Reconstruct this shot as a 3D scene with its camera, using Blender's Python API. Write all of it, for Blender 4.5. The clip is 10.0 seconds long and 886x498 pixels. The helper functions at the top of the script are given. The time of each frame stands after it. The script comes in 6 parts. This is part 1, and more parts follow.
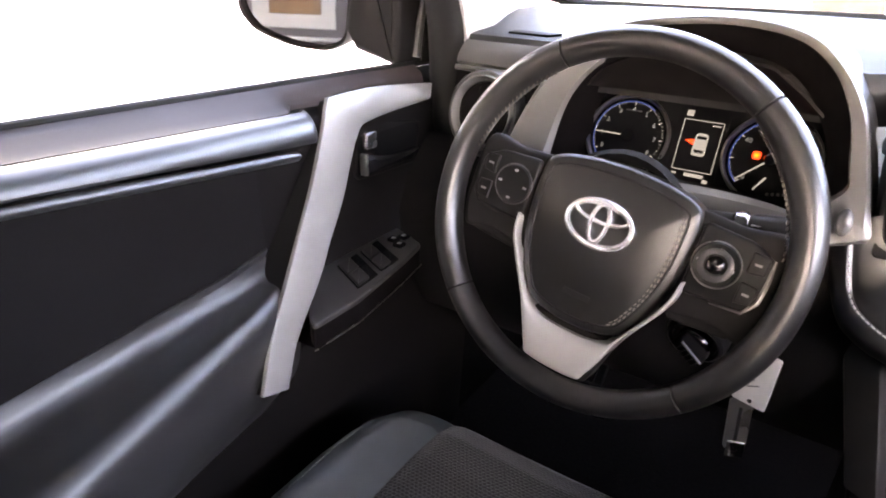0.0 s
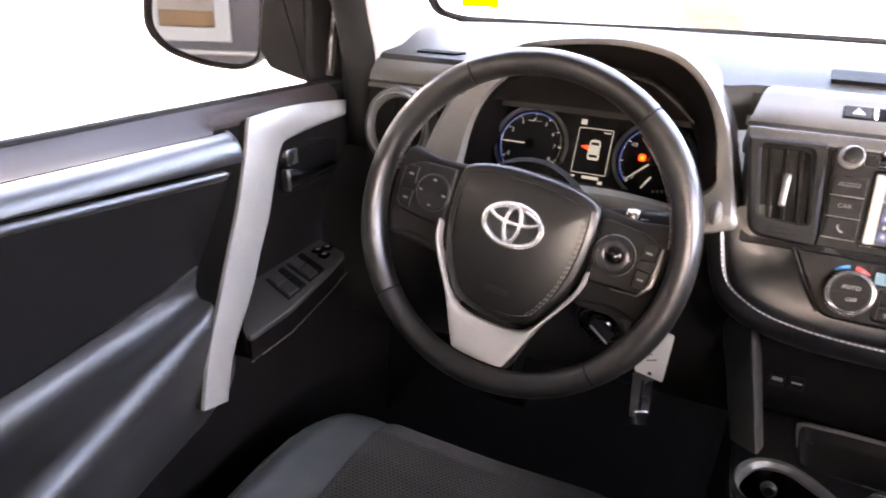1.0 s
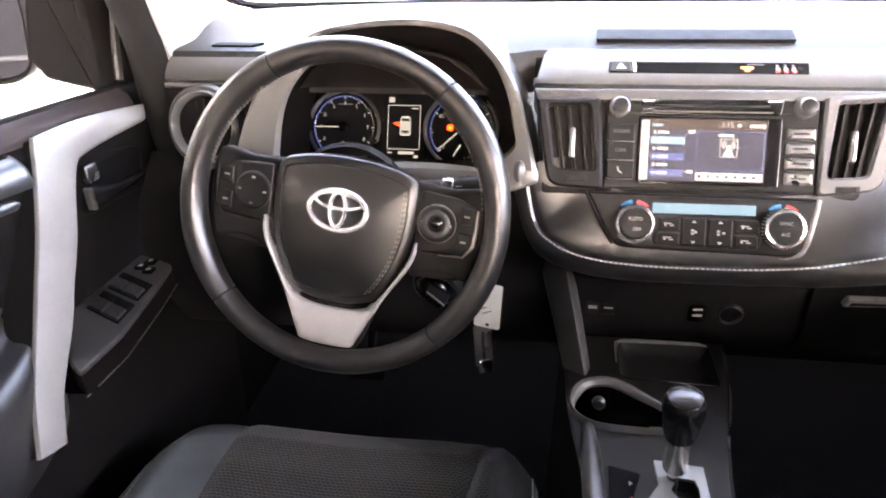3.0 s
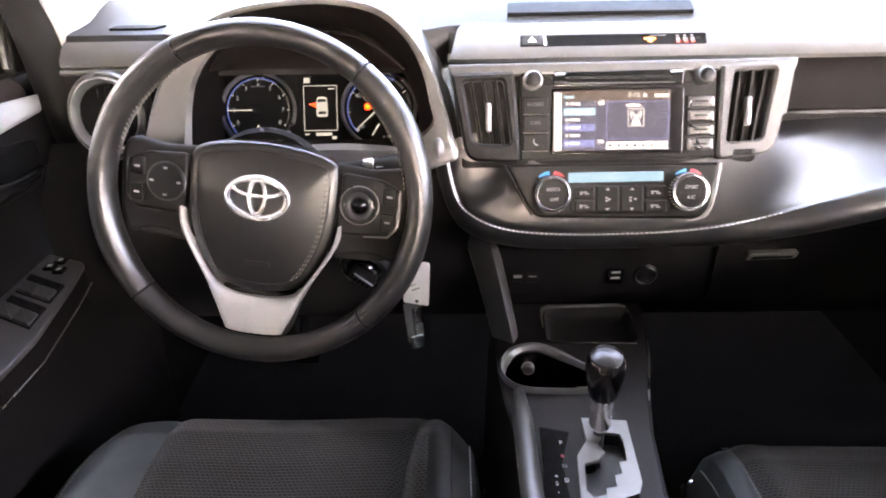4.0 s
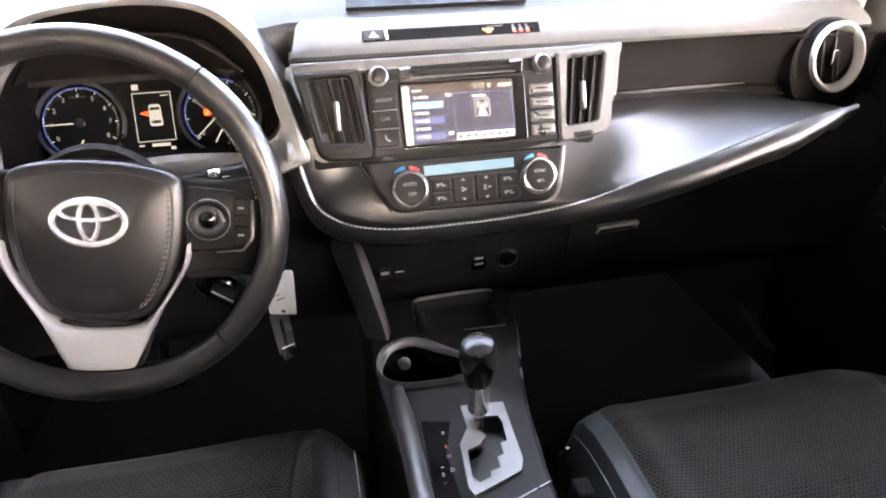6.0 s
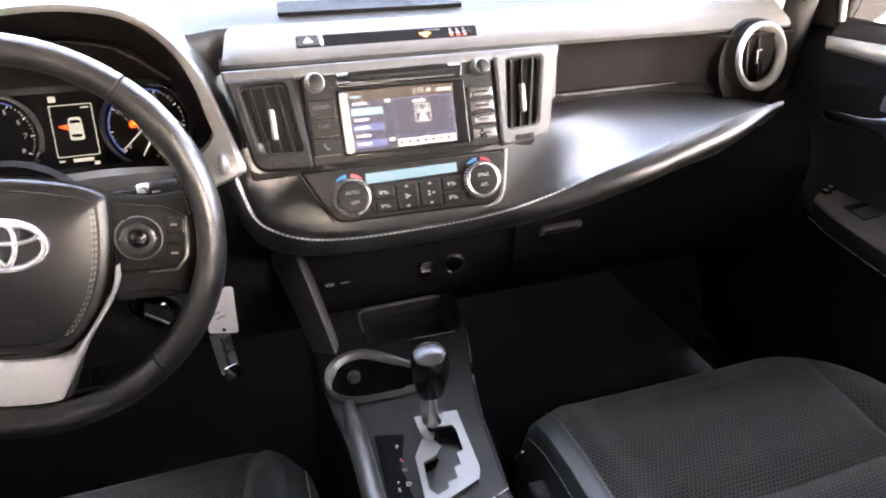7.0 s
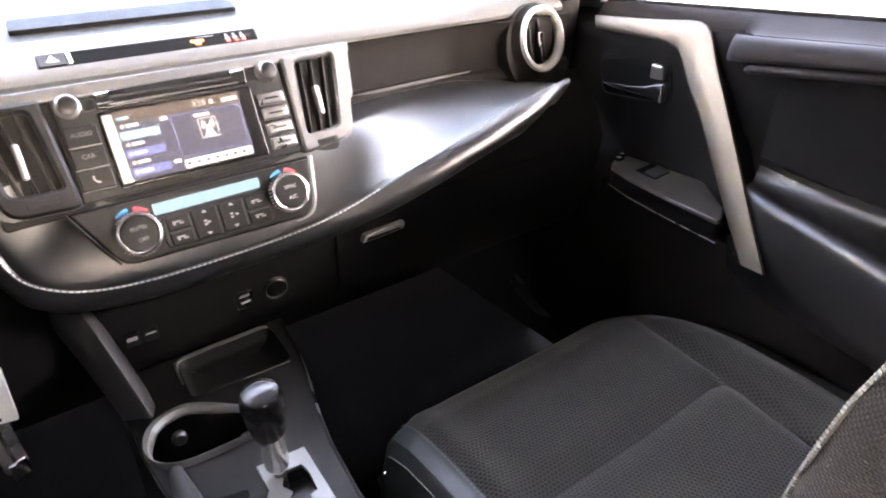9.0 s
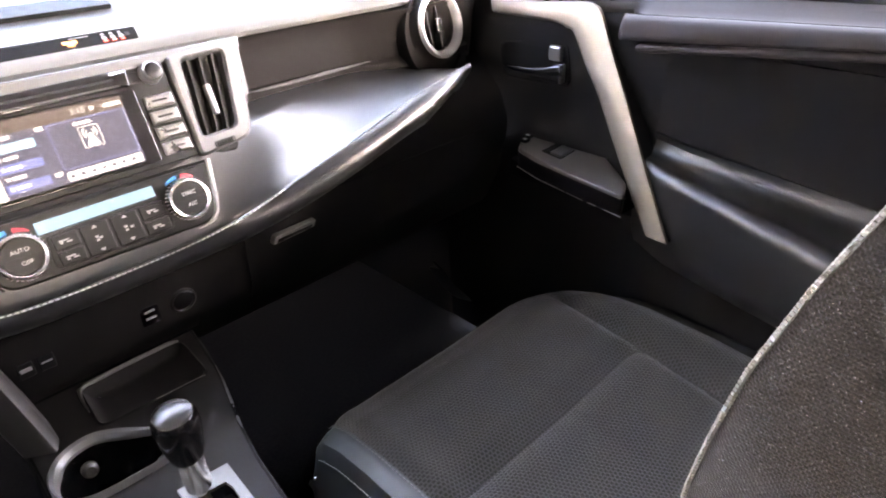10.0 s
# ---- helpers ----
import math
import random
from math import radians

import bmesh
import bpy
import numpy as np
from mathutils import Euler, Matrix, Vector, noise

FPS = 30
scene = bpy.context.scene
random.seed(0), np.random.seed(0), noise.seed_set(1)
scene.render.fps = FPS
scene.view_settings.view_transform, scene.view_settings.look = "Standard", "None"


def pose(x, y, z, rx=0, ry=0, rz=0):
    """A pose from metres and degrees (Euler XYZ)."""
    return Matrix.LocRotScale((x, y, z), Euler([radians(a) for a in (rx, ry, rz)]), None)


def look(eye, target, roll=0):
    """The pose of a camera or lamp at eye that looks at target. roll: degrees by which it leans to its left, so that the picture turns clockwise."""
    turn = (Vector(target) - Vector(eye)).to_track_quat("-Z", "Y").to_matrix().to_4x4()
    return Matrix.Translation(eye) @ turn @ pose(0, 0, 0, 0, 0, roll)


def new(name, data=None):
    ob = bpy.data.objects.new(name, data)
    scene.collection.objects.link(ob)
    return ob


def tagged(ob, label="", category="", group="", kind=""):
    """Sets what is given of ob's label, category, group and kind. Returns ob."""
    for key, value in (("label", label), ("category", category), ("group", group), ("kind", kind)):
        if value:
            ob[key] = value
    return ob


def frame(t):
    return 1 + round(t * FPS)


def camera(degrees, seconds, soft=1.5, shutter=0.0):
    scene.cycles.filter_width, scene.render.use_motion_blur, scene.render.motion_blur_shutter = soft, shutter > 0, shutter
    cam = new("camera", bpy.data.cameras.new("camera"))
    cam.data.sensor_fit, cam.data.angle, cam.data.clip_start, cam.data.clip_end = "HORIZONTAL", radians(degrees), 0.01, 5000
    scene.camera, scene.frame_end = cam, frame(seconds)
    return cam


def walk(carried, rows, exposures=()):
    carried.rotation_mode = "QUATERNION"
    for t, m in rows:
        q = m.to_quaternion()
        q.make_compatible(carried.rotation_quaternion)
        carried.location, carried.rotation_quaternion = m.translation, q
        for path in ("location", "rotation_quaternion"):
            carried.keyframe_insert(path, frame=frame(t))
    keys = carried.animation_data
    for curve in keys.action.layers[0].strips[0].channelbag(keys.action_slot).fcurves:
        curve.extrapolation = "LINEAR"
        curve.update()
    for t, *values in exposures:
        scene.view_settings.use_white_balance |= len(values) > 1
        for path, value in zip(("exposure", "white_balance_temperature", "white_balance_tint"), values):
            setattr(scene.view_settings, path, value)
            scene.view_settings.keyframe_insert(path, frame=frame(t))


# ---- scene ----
cam = camera(70.1, 10.0, soft=1.9, shutter=0.35)

EXPO = 7.35

PATH = [
    (0, (-0.186, -0.544, 0.894), (-1.181, 0.96, 0.03), 1.2),
    (0.5, (-0.183, -0.578, 0.905), (-1.071, 1.0, 0.054), 1.8),
    (1, (-0.179, -0.595, 0.913), (-0.928, 1.061, 0.078), 1.7),
    (1.5, (-0.175, -0.596, 0.913), (-0.758, 1.124, 0.076), 0.5),
    (2, (-0.171, -0.601, 0.92), (-0.629, 1.154, 0.077), -0.4),
    (3.5, (-0.157, -0.613, 0.932), (-0.319, 1.143, -0.012), -1.2),
    (4, (-0.155, -0.614, 0.938), (-0.199, 1.129, -0.042), -1.3),
    (4.5, (-0.15, -0.618, 0.943), (-0.098, 1.117, -0.05), -1.4),
    (5, (-0.145, -0.618, 0.943), (0.02, 1.101, -0.066), -1.1),
    (5.5, (-0.147, -0.612, 0.943), (0.131, 1.09, -0.069), -0.7),
    (7, (-0.148, -0.59, 0.939), (0.392, 1.056, -0.061), -0.0),
    (7.5, (-0.147, -0.584, 0.929), (0.528, 1.029, -0.041), 0.6),
    (8, (-0.136, -0.574, 0.916), (0.677, 0.99, -0.029), 0.4),
    (8.5, (-0.126, -0.564, 0.912), (0.788, 0.944, -0.033), -0.0),
    (9, (-0.121, -0.561, 0.908), (0.895, 0.868, -0.056), -1.5),
    (9.5, (-0.115, -0.556, 0.908), (0.993, 0.779, -0.087), -1.9),
    (10, (-0.109, -0.558, 0.911), (1.083, 0.692, -0.098), -2.1),
]
walk(cam, [(t, look(eye, target, roll)) for t, eye, target, roll in PATH], [(0, EXPO - 0.2, 8900, 16), (2, EXPO - 0.05, 8900, 15), (4, EXPO + 0.25, 8900, 14), (7.5, EXPO + 0.2, 8800, 12), (10, EXPO + 0.58, 8900, 14)])

# ---------------------------------------------------------------- world and light
world = bpy.data.worlds.new("world")
scene.world = world
world.use_nodes = True
wn = world.node_tree.nodes
sky = wn.new("ShaderNodeTexSky")
sky.sky_type = 'NISHITA'
sky.sun_disc = False
sky.air_density, sky.dust_density, sky.ozone_density = 0.25, 2.5, 0.0
sky.sun_elevation, sky.sun_rotation = radians(45), radians(176)
wbg = wn["Background"]
world.node_tree.links.new(sky.outputs[0], wbg.inputs[0])
wbg.inputs[1].default_value = 0.15

SUN = new("sun", bpy.data.lights.new("sun", 'SUN'))
SUN.data.energy, SUN.data.angle, SUN.data.color = 1.4, radians(15), (1.0, 0.98, 0.95)
SUN.matrix_world = look((0.5, -7.0, 7.0), (0, 0, 0))

# ---------------------------------------------------------------- materials


def mat(name, color, rough=0.5, metal=0.0, var=0.12, scale=40.0, bump=0.15, grain=900.0, spec=0.5, coat=0.0):
    """A surface with broad tonal wear, fine grain relief and uneven gloss."""
    m = bpy.data.materials.new(name)
    m.use_nodes = True
    nt = m.node_tree
    b = nt.nodes["Principled BSDF"]
    tc = nt.nodes.new("ShaderNodeTexCoord")
    n1 = nt.nodes.new("ShaderNodeTexNoise")
    n1.inputs["Scale"].default_value, n1.inputs["Detail"].default_value = scale, 4
    nt.links.new(tc.outputs["Object"], n1.inputs["Vector"])
    ramp = nt.nodes.new("ShaderNodeMapRange")
    ramp.inputs["To Min"].default_value, ramp.inputs["To Max"].default_value = 1 - var, 1 + var
    ramp.inputs["From Min"].default_value, ramp.inputs["From Max"].default_value = 0.3, 0.7
    nt.links.new(n1.outputs["Fac"], ramp.inputs["Value"])
    mul = nt.nodes.new("ShaderNodeVectorMath")
    mul.operation = 'SCALE'
    mul.inputs[0].default_value = color
    nt.links.new(ramp.outputs["Result"], mul.inputs["Scale"])
    nt.links.new(mul.outputs[0], b.inputs["Base Color"])
    rr = nt.nodes.new("ShaderNodeMapRange")
    rr.inputs["To Min"].default_value, rr.inputs["To Max"].default_value = rough * 0.88, min(1.0, rough * 1.12)
    nt.links.new(n1.outputs["Fac"], rr.inputs["Value"])
    nt.links.new(rr.outputs["Result"], b.inputs["Roughness"])
    b.inputs["Metallic"].default_value = metal
    b.inputs["Specular IOR Level"].default_value = spec
    b.inputs["Coat Weight"].default_value = coat
    b.inputs["Coat Roughness"].default_value = rough * 0.85
    if bump:
        n2 = nt.nodes.new("ShaderNodeTexVoronoi")
        n2.inputs["Scale"].default_value = grain
        nt.links.new(tc.outputs["Object"], n2.inputs["Vector"])
        bp = nt.nodes.new("ShaderNodeBump")
        bp.inputs["Strength"].default_value, bp.inputs["Distance"].default_value = bump, 0.0006
        nt.links.new(n2.outputs["Distance"], bp.inputs["Height"])
        nt.links.new(bp.outputs[0], b.inputs["Normal"])
    return m


def glow(name, color, strength):
    m = bpy.data.materials.new(name)
    m.use_nodes = True
    b = m.node_tree.nodes["Principled BSDF"]
    b.inputs["Base Color"].default_value = (0.01, 0.01, 0.01, 1)
    b.inputs["Roughness"].default_value = 0.25
    b.inputs["Emission Color"].default_value = (*color, 1)
    b.inputs["Emission Strength"].default_value = strength * 2 ** (3.1 - EXPO)
    return m


def clear(name, tint=(1, 1, 1), rough=0.0):
    m = bpy.data.materials.new(name)
    m.use_nodes = True
    b = m.node_tree.nodes["Principled BSDF"]
    b.inputs["Base Color"].default_value = (*tint, 1)
    b.inputs["Roughness"].default_value = rough
    b.inputs["Transmission Weight"].default_value = 1.0
    b.inputs["IOR"].default_value = 1.45
    return m


def mesh_cloth(name, color, scale, dark=0.45, side=False):
    """Woven seat cloth with rows of small oval dimples."""
    m = mat(name, color, 0.85, 0, 0.1, 14, 0, 900, 0.1)
    nt = m.node_tree
    b = nt.nodes["Principled BSDF"]
    tc = nt.nodes["Texture Coordinate"]
    mp = nt.nodes.new("ShaderNodeMapping")
    mp.inputs["Scale"].default_value = (scale, scale * (1.7 if side else 1.3), 1)
    if side:
        sx, cx = nt.nodes.new("ShaderNodeSeparateXYZ"), nt.nodes.new("ShaderNodeCombineXYZ")
        nt.links.new(tc.outputs["Object"], sx.inputs[0])
        nt.links.new(sx.outputs["Y"], cx.inputs["X"])
        nt.links.new(sx.outputs["Z"], cx.inputs["Y"])
        nt.links.new(cx.outputs[0], mp.inputs["Vector"])
    else:
        nt.links.new(tc.outputs["Object"], mp.inputs["Vector"])
    br = nt.nodes.new("ShaderNodeTexBrick")
    br.inputs["Scale"].default_value = 1.0
    br.inputs["Mortar Size"].default_value = 0.24
    br.inputs["Mortar Smooth"].default_value = 0.6
    br.inputs["Brick Width"].default_value, br.inputs["Row Height"].default_value = 1.0, 1.0
    nt.links.new(mp.outputs[0], br.inputs["Vector"])
    mix = nt.nodes.new("ShaderNodeMix")
    mix.data_type = 'RGBA'
    old = b.inputs["Base Color"].links[0].from_socket
    nt.links.new(br.outputs["Fac"], mix.inputs["Factor"])
    dk = nt.nodes.new("ShaderNodeVectorMath")
    dk.operation = 'SCALE'
    dk.inputs["Scale"].default_value = dark
    nt.links.new(old, dk.inputs[0])
    nt.links.new(dk.outputs[0], mix.inputs["A"])
    nt.links.new(old, mix.inputs["B"])
    nt.links.new(mix.outputs["Result"], b.inputs["Base Color"])
    bp = nt.nodes.new("ShaderNodeBump")
    bp.inputs["Strength"].default_value, bp.inputs["Distance"].default_value = 0.5, 0.0012
    nt.links.new(br.outputs["Fac"], bp.inputs["Height"])
    nt.links.new(bp.outputs[0], b.inputs["Normal"])
    b.inputs["Sheen Weight"].default_value = 0.25
    return m


M_BLACK = mat("black_grained_plastic", (0.0105, 0.0098, 0.0100), 0.55, 0, 0.2, 18, 0.14, 1100, 0.12)
M_CONSOLE = mat("dark_grey_console", (0.0150, 0.0140, 0.0136), 0.45, 0, 0.15, 18, 0.12, 1100, 0.15)
M_SOFT = mat("charcoal_soft_plastic", (0.0065, 0.0062, 0.0062), 0.42, 0, 0.04, 12, 0, 1000, 1.0, coat=0.5)
M_DOOR = mat("matt_door_skin", (0.0070, 0.0064, 0.0066), 0.6, 0, 0.08, 12, 0.08, 1000, 0.06)
M_DASH = mat("grey_dash_top", (0.0215, 0.0208, 0.0198), 0.52, 0, 0.1, 9, 0.2, 800, 0.15)
M_STRIP = mat("silver_dash_trim", (0.095, 0.093, 0.089), 0.40, 0.35, 0.05, 7, 0.06, 1200)
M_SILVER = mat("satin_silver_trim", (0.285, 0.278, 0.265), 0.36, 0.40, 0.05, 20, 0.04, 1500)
# darker copy of the satin bezel, with shade in its colour
M_BEZELSHADE = mat("shade_toned_bezel", (0.012, 0.0115, 0.0115), 0.4, 0.15, 0.06, 20, 0.03, 1500, 0.15)
M_STRUT = mat("dark_grey_strut", (0.046, 0.0445, 0.044), 0.42, 0, 0.1, 14, 0.12, 900, 0.35)
M_STRUTDK = mat("rubber_tray_mat", (0.014, 0.0133, 0.0135), 0.5, 0, 0.1, 14, 0.12, 900, 0.15)
M_CAP = mat("grey_knob_cap", (0.05, 0.05, 0.052), 0.25, 0.3, 0.06, 20, 0)
# satin silver again, darker and warmer to carry the passenger side's light
M_SILVERSHADE = mat("shade_toned_silver_trim", (0.108, 0.094, 0.076), 0.42, 0.40, 0.05, 20, 0.04, 1500)
M_LOWER = mat("black_lower_plastic", (0.0105, 0.0098, 0.0100), 0.62, 0, 0.2, 18, 0.14, 1100, 0.06)
M_ARM = mat("charcoal_armrest_skin", (0.011, 0.0102, 0.0100), 0.46, 0, 0.05, 14, 0.05, 1000, 1.0, coat=0.3)
# same armrest skin, darker and less glossy to imitate the passenger side's light
M_ARMSHADE = mat("shade_toned_armrest_skin", (0.0085, 0.0078, 0.0074), 0.42, 0, 0.08, 14, 0.05, 1000, 0.5)
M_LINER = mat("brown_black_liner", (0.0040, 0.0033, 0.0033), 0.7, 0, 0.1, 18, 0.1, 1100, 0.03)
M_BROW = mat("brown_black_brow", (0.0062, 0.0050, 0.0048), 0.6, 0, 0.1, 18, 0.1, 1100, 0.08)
# sill cap lighter than the door skin, window light put in its colour
M_CAPLIT = mat("window_lit_sill_cap", (0.032, 0.0245, 0.0235), 0.55, 0, 0.08, 12, 0.08, 1000, 0.2)
# dimmer copy for the passenger side, shade put in its colour
M_CAPSHADE = mat("shade_toned_pad", (0.020, 0.0160, 0.0155), 0.6, 0, 0.08, 12, 0.08, 1000, 0.12)
M_VENTBZ = mat("dull_silver_bezel", (0.085, 0.083, 0.082), 0.42, 0.35, 0.06, 20, 0.03, 1500, 0.4)
M_BOLSTER = mat("charcoal_bolster_vinyl", (0.034, 0.034, 0.034), 0.5, 0, 0.12, 22, 0.12, 700, 0.25)
M_ROPE = mat("pale_piping_thread", (0.20, 0.19, 0.17), 0.8, 0, 0.25, 260, 0.3, 900, 0.1)
M_SPOKE = mat("bright_satin_spoke", (0.40, 0.39, 0.375), 0.4, 0.3, 0.04, 20, 0.03, 1500)
M_HOOD = mat("satin_hood_trim", (0.12, 0.116, 0.110), 0.34, 0.35, 0.05, 7, 0.05, 1200)
M_BADGE = mat("bright_chrome_badge", (0.82, 0.82, 0.82), 0.22, 0.75, 0.03, 30, 0)
M_RING = mat("polished_ring", (0.55, 0.55, 0.55), 0.22, 0.85, 0.03, 30, 0)
M_CUP = mat("satin_cup_ring", (0.17, 0.168, 0.165), 0.36, 0.35, 0.05, 20, 0)
M_RAIL = mat("satin_grey_rail", (0.085, 0.084, 0.082), 0.36, 0.4, 0.08, 14, 0.05, 900)
M_BEZEL = mat("satin_grey_bezel", (0.22, 0.215, 0.21), 0.28, 0.85, 0.06, 20, 0.03, 1500)
M_CHROME = mat("chrome", (0.85, 0.85, 0.86), 0.09, 1.0, 0.03, 30, 0)
M_LEATHER = mat("black_leather", (0.0085, 0.0078, 0.0076), 0.34, 0, 0.05, 25, 0.015, 620, 0.75)
M_PAD = mat("padded_dash_leather", (0.008, 0.0078, 0.0076), 0.37, 0, 0.25, 16, 0.08, 650, 1.0, coat=0.5)
M_GLOSS = mat("piano_black", (0.008, 0.0075, 0.008), 0.16, 0, 0.1, 20, 0.0)
M_FACE = mat("matt_black_dial_face", (0.005, 0.005, 0.0053), 0.6, 0, 0.1, 60, 0, 900, 0.03)
M_KEYS = mat("black_button", (0.0062, 0.0058, 0.0060), 0.36, 0, 0.1, 60, 0.05, 900, 0.22)
M_CARPET = mat("black_carpet", (0.0075, 0.0069, 0.0067), 0.95, 0, 0.4, 160, 0.6, 420, 0.02)
M_VINYL = mat("slate_bolster_vinyl", (0.055, 0.063, 0.066), 0.42, 0, 0.12, 22, 0.12, 700, 0.35)
M_SEATDK = mat("dark_bolster_cloth", (0.0115, 0.0105, 0.0090), 0.8, 0, 0.2, 30, 0.3, 900, 0.06)
M_CLOTH = mesh_cloth("seat_mesh_cloth", (0.045, 0.0425, 0.0395), 170, 0.3)
M_TWEED = mesh_cloth("seat_back_cloth", (0.019, 0.0145, 0.0125), 330, 0.55, True)
M_STITCH = mat("pale_stitch", (0.62, 0.61, 0.59), 0.7, 0, 0.1, 300, 0)
M_TAN = mat("tan_stitch", (0.18, 0.13, 0.09), 0.75, 0, 0.1, 300, 0)
M_DARKTH = mat("dark_thread", (0.012, 0.012, 0.012), 0.8, 0, 0.1, 300, 0)
M_HEAD = mat("dark_headliner", (0.10, 0.10, 0.10), 0.95, 0, 0.05, 40, 0.2, 700, 0.1)
M_PAINT = mat("grey_body_paint", (0.10, 0.10, 0.11), 0.3, 0.3, 0.03, 5, 0, coat=0.6)
M_PILLAR = mat("grey_pillar_trim", (0.42, 0.40, 0.38), 0.7, 0, 0.06, 30, 0.2, 800)
M_MIRROR = mat("mirror_glass", (0.32, 0.32, 0.32), 0.02, 1.0, 0.0, 10, 0)
M_GLASS = clear("window_glass", (0.97, 0.99, 0.98))
M_WHITEPL = mat("white_card", (0.78, 0.77, 0.74), 0.5, 0, 0.04, 60, 0)
M_INK = mat("pale_print", (0.40, 0.40, 0.40), 0.5, 0, 0.03, 60, 0)
M_GREYINK = mat("dull_print", (0.14, 0.14, 0.14), 0.5, 0, 0.03, 60, 0)
M_WALL = mat("added_side_wall", (0.82, 0.81, 0.79), 0.8, 0, 0.03, 1.2, 0.05, 60)
M_GROUND = mat("pale_floor", (0.22, 0.22, 0.22), 0.7, 0, 0.12, 1.5, 0.05, 90)
M_BLOCKSLAB = mat("grey_concrete", (0.06, 0.06, 0.06), 0.9, 0, 0.12, 1.0, 0.2, 40)
M_WOODY = mat("ochre_panel", (0.13, 0.065, 0.022), 0.7, 0, 0.3, 4, 0)
M_BEIGE = mat("beige_panel", (0.20, 0.165, 0.125), 0.7, 0, 0.15, 6, 0)
M_TAUPEWALL = mat("taupe_wall", (0.075, 0.062, 0.058), 0.8, 0, 0.1, 2, 0)
M_CREAM = mat("cream_card", (0.34, 0.32, 0.28), 0.7, 0, 0.06, 6, 0)
M_RUBBER = mat("black_rubber", (0.008, 0.008, 0.0083), 0.7, 0, 0.15, 60, 0.1, 700, 0.25)
G_BLUE = glow("gauge_blue", (0.08, 0.16, 0.72), 0.075)
G_WHITE = glow("gauge_white", (0.85, 0.87, 0.9), 0.0882)
G_NUM = glow("gauge_number", (0.7, 0.75, 0.85), 0.05)
G_RED = glow("red_telltale", (1.0, 0.06, 0.02), 0.471)
G_AMBER = glow("amber_telltale", (1.0, 0.35, 0.02), 0.353)
G_LCD = glow("climate_display", (0.36, 0.66, 0.98), 0.115)
G_SCR = glow("screen_navy", (0.075, 0.075, 0.13), 0.189)
G_SCRB = glow("screen_blue", (0.16, 0.20, 0.50), 0.189)
G_SCRL = glow("screen_light_blue", (0.34, 0.60, 0.85), 0.189)
G_SCRW = glow("screen_white", (0.85, 0.85, 0.92), 0.189)
G_SCRG = glow("screen_brown", (0.20, 0.15, 0.13), 0.0941)

# ---------------------------------------------------------------- modelling helpers
V = Vector


def thing(name, label, category, at=(0, 0, 0), group="", kind=""):
    e = new(name)
    e.location = at
    e.empty_display_size = 0.05
    return tagged(e, label, category, group, kind)


def part(name, bm, material, parent=None, label="", smooth=True, kind=""):
    """Links a bmesh, in world places, as one mesh object under a thing or under a part."""
    bmesh.ops.recalc_face_normals(bm, faces=bm.faces)
    me = bpy.data.meshes.new(name)
    bm.to_mesh(me)
    bm.free()
    me.materials.append(material)
    if smooth:
        me.polygons.foreach_set("use_smooth", [True] * len(me.polygons))
        me.set_sharp_from_angle(angle=radians(38))
    ob = new(name, me)
    if parent is not None:
        ob.parent = parent
        root = parent
        while root.parent is not None:
            root = root.parent
        if parent is root:
            ob.matrix_parent_inverse = Matrix.Translation(-V(root.location))
    return tagged(ob, label, kind=kind)


def catmull(pts, n=6, closed=False):
    p = [V(q) for q in pts]
    out = []
    m = len(p)
    for i in range(m if closed else m - 1):
        a, b, c, d = ((p[(i - 1) % m], p[i], p[(i + 1) % m], p[(i + 2) % m]) if closed else
                      (p[max(i - 1, 0)], p[i], p[i + 1], p[min(i + 2, m - 1)]))
        for k in range(n):
            t = k / n
            out.append(0.5 * ((2 * b) + (c - a) * t + (2 * a - 5 * b + 4 * c - d) * t * t + (3 * b - a - 3 * c + d) * t ** 3))
    if not closed:
        out.append(p[-1])
    return out


def loft(secs, wrap=False, closed=False, cap=True, bm=None):
    """Skins a row of sections; wrap joins each section's ends, closed joins the last section to the first."""
    bm = bm or bmesh.new()
    rings = [[bm.verts.new(q) for q in s] for s in secs]
    n = len(rings[0])
    for i in range(len(rings) if closed else len(rings) - 1):
        a, b = rings[i], rings[(i + 1) % len(rings)]
        for j in range(n if wrap else n - 1):
            k = (j + 1) % n
            try:
                bm.faces.new((a[j], a[k], b[k], b[j]))
            except ValueError:
                pass
    if cap and wrap and not closed:
        bm.faces.new(rings[0])
        bm.faces.new(rings[-1])
    return bm


def solid(secs, t=0.004):
    """A skin of open sections given a thickness."""
    bm = loft(secs, cap=False)
    bmesh.ops.recalc_face_normals(bm, faces=bm.faces)
    geo = bm.faces[:]
    bmesh.ops.solidify(bm, geom=geo, thickness=t)
    return bm


def rpoly(corners, r=0.005, n=4):
    """A polygon with rounded corners, as (u, v) places. r: one radius, or one for each corner."""
    out = []
    m = len(corners)
    rs = r if isinstance(r, (list, tuple)) else [r] * m
    for i in range(m):
        p, a, b = V(corners[i]), V(corners[i - 1]), V(corners[(i + 1) % m])
        da, db = (a - p), (b - p)
        k = min(rs[i], da.length * 0.49, db.length * 0.49)
        s, e = p + da.normalized() * k, p + db.normalized() * k
        for j in range(n + 1):
            t = j / n
            out.append((1 - t) ** 2 * s + 2 * t * (1 - t) * p + t * t * e)
    return out


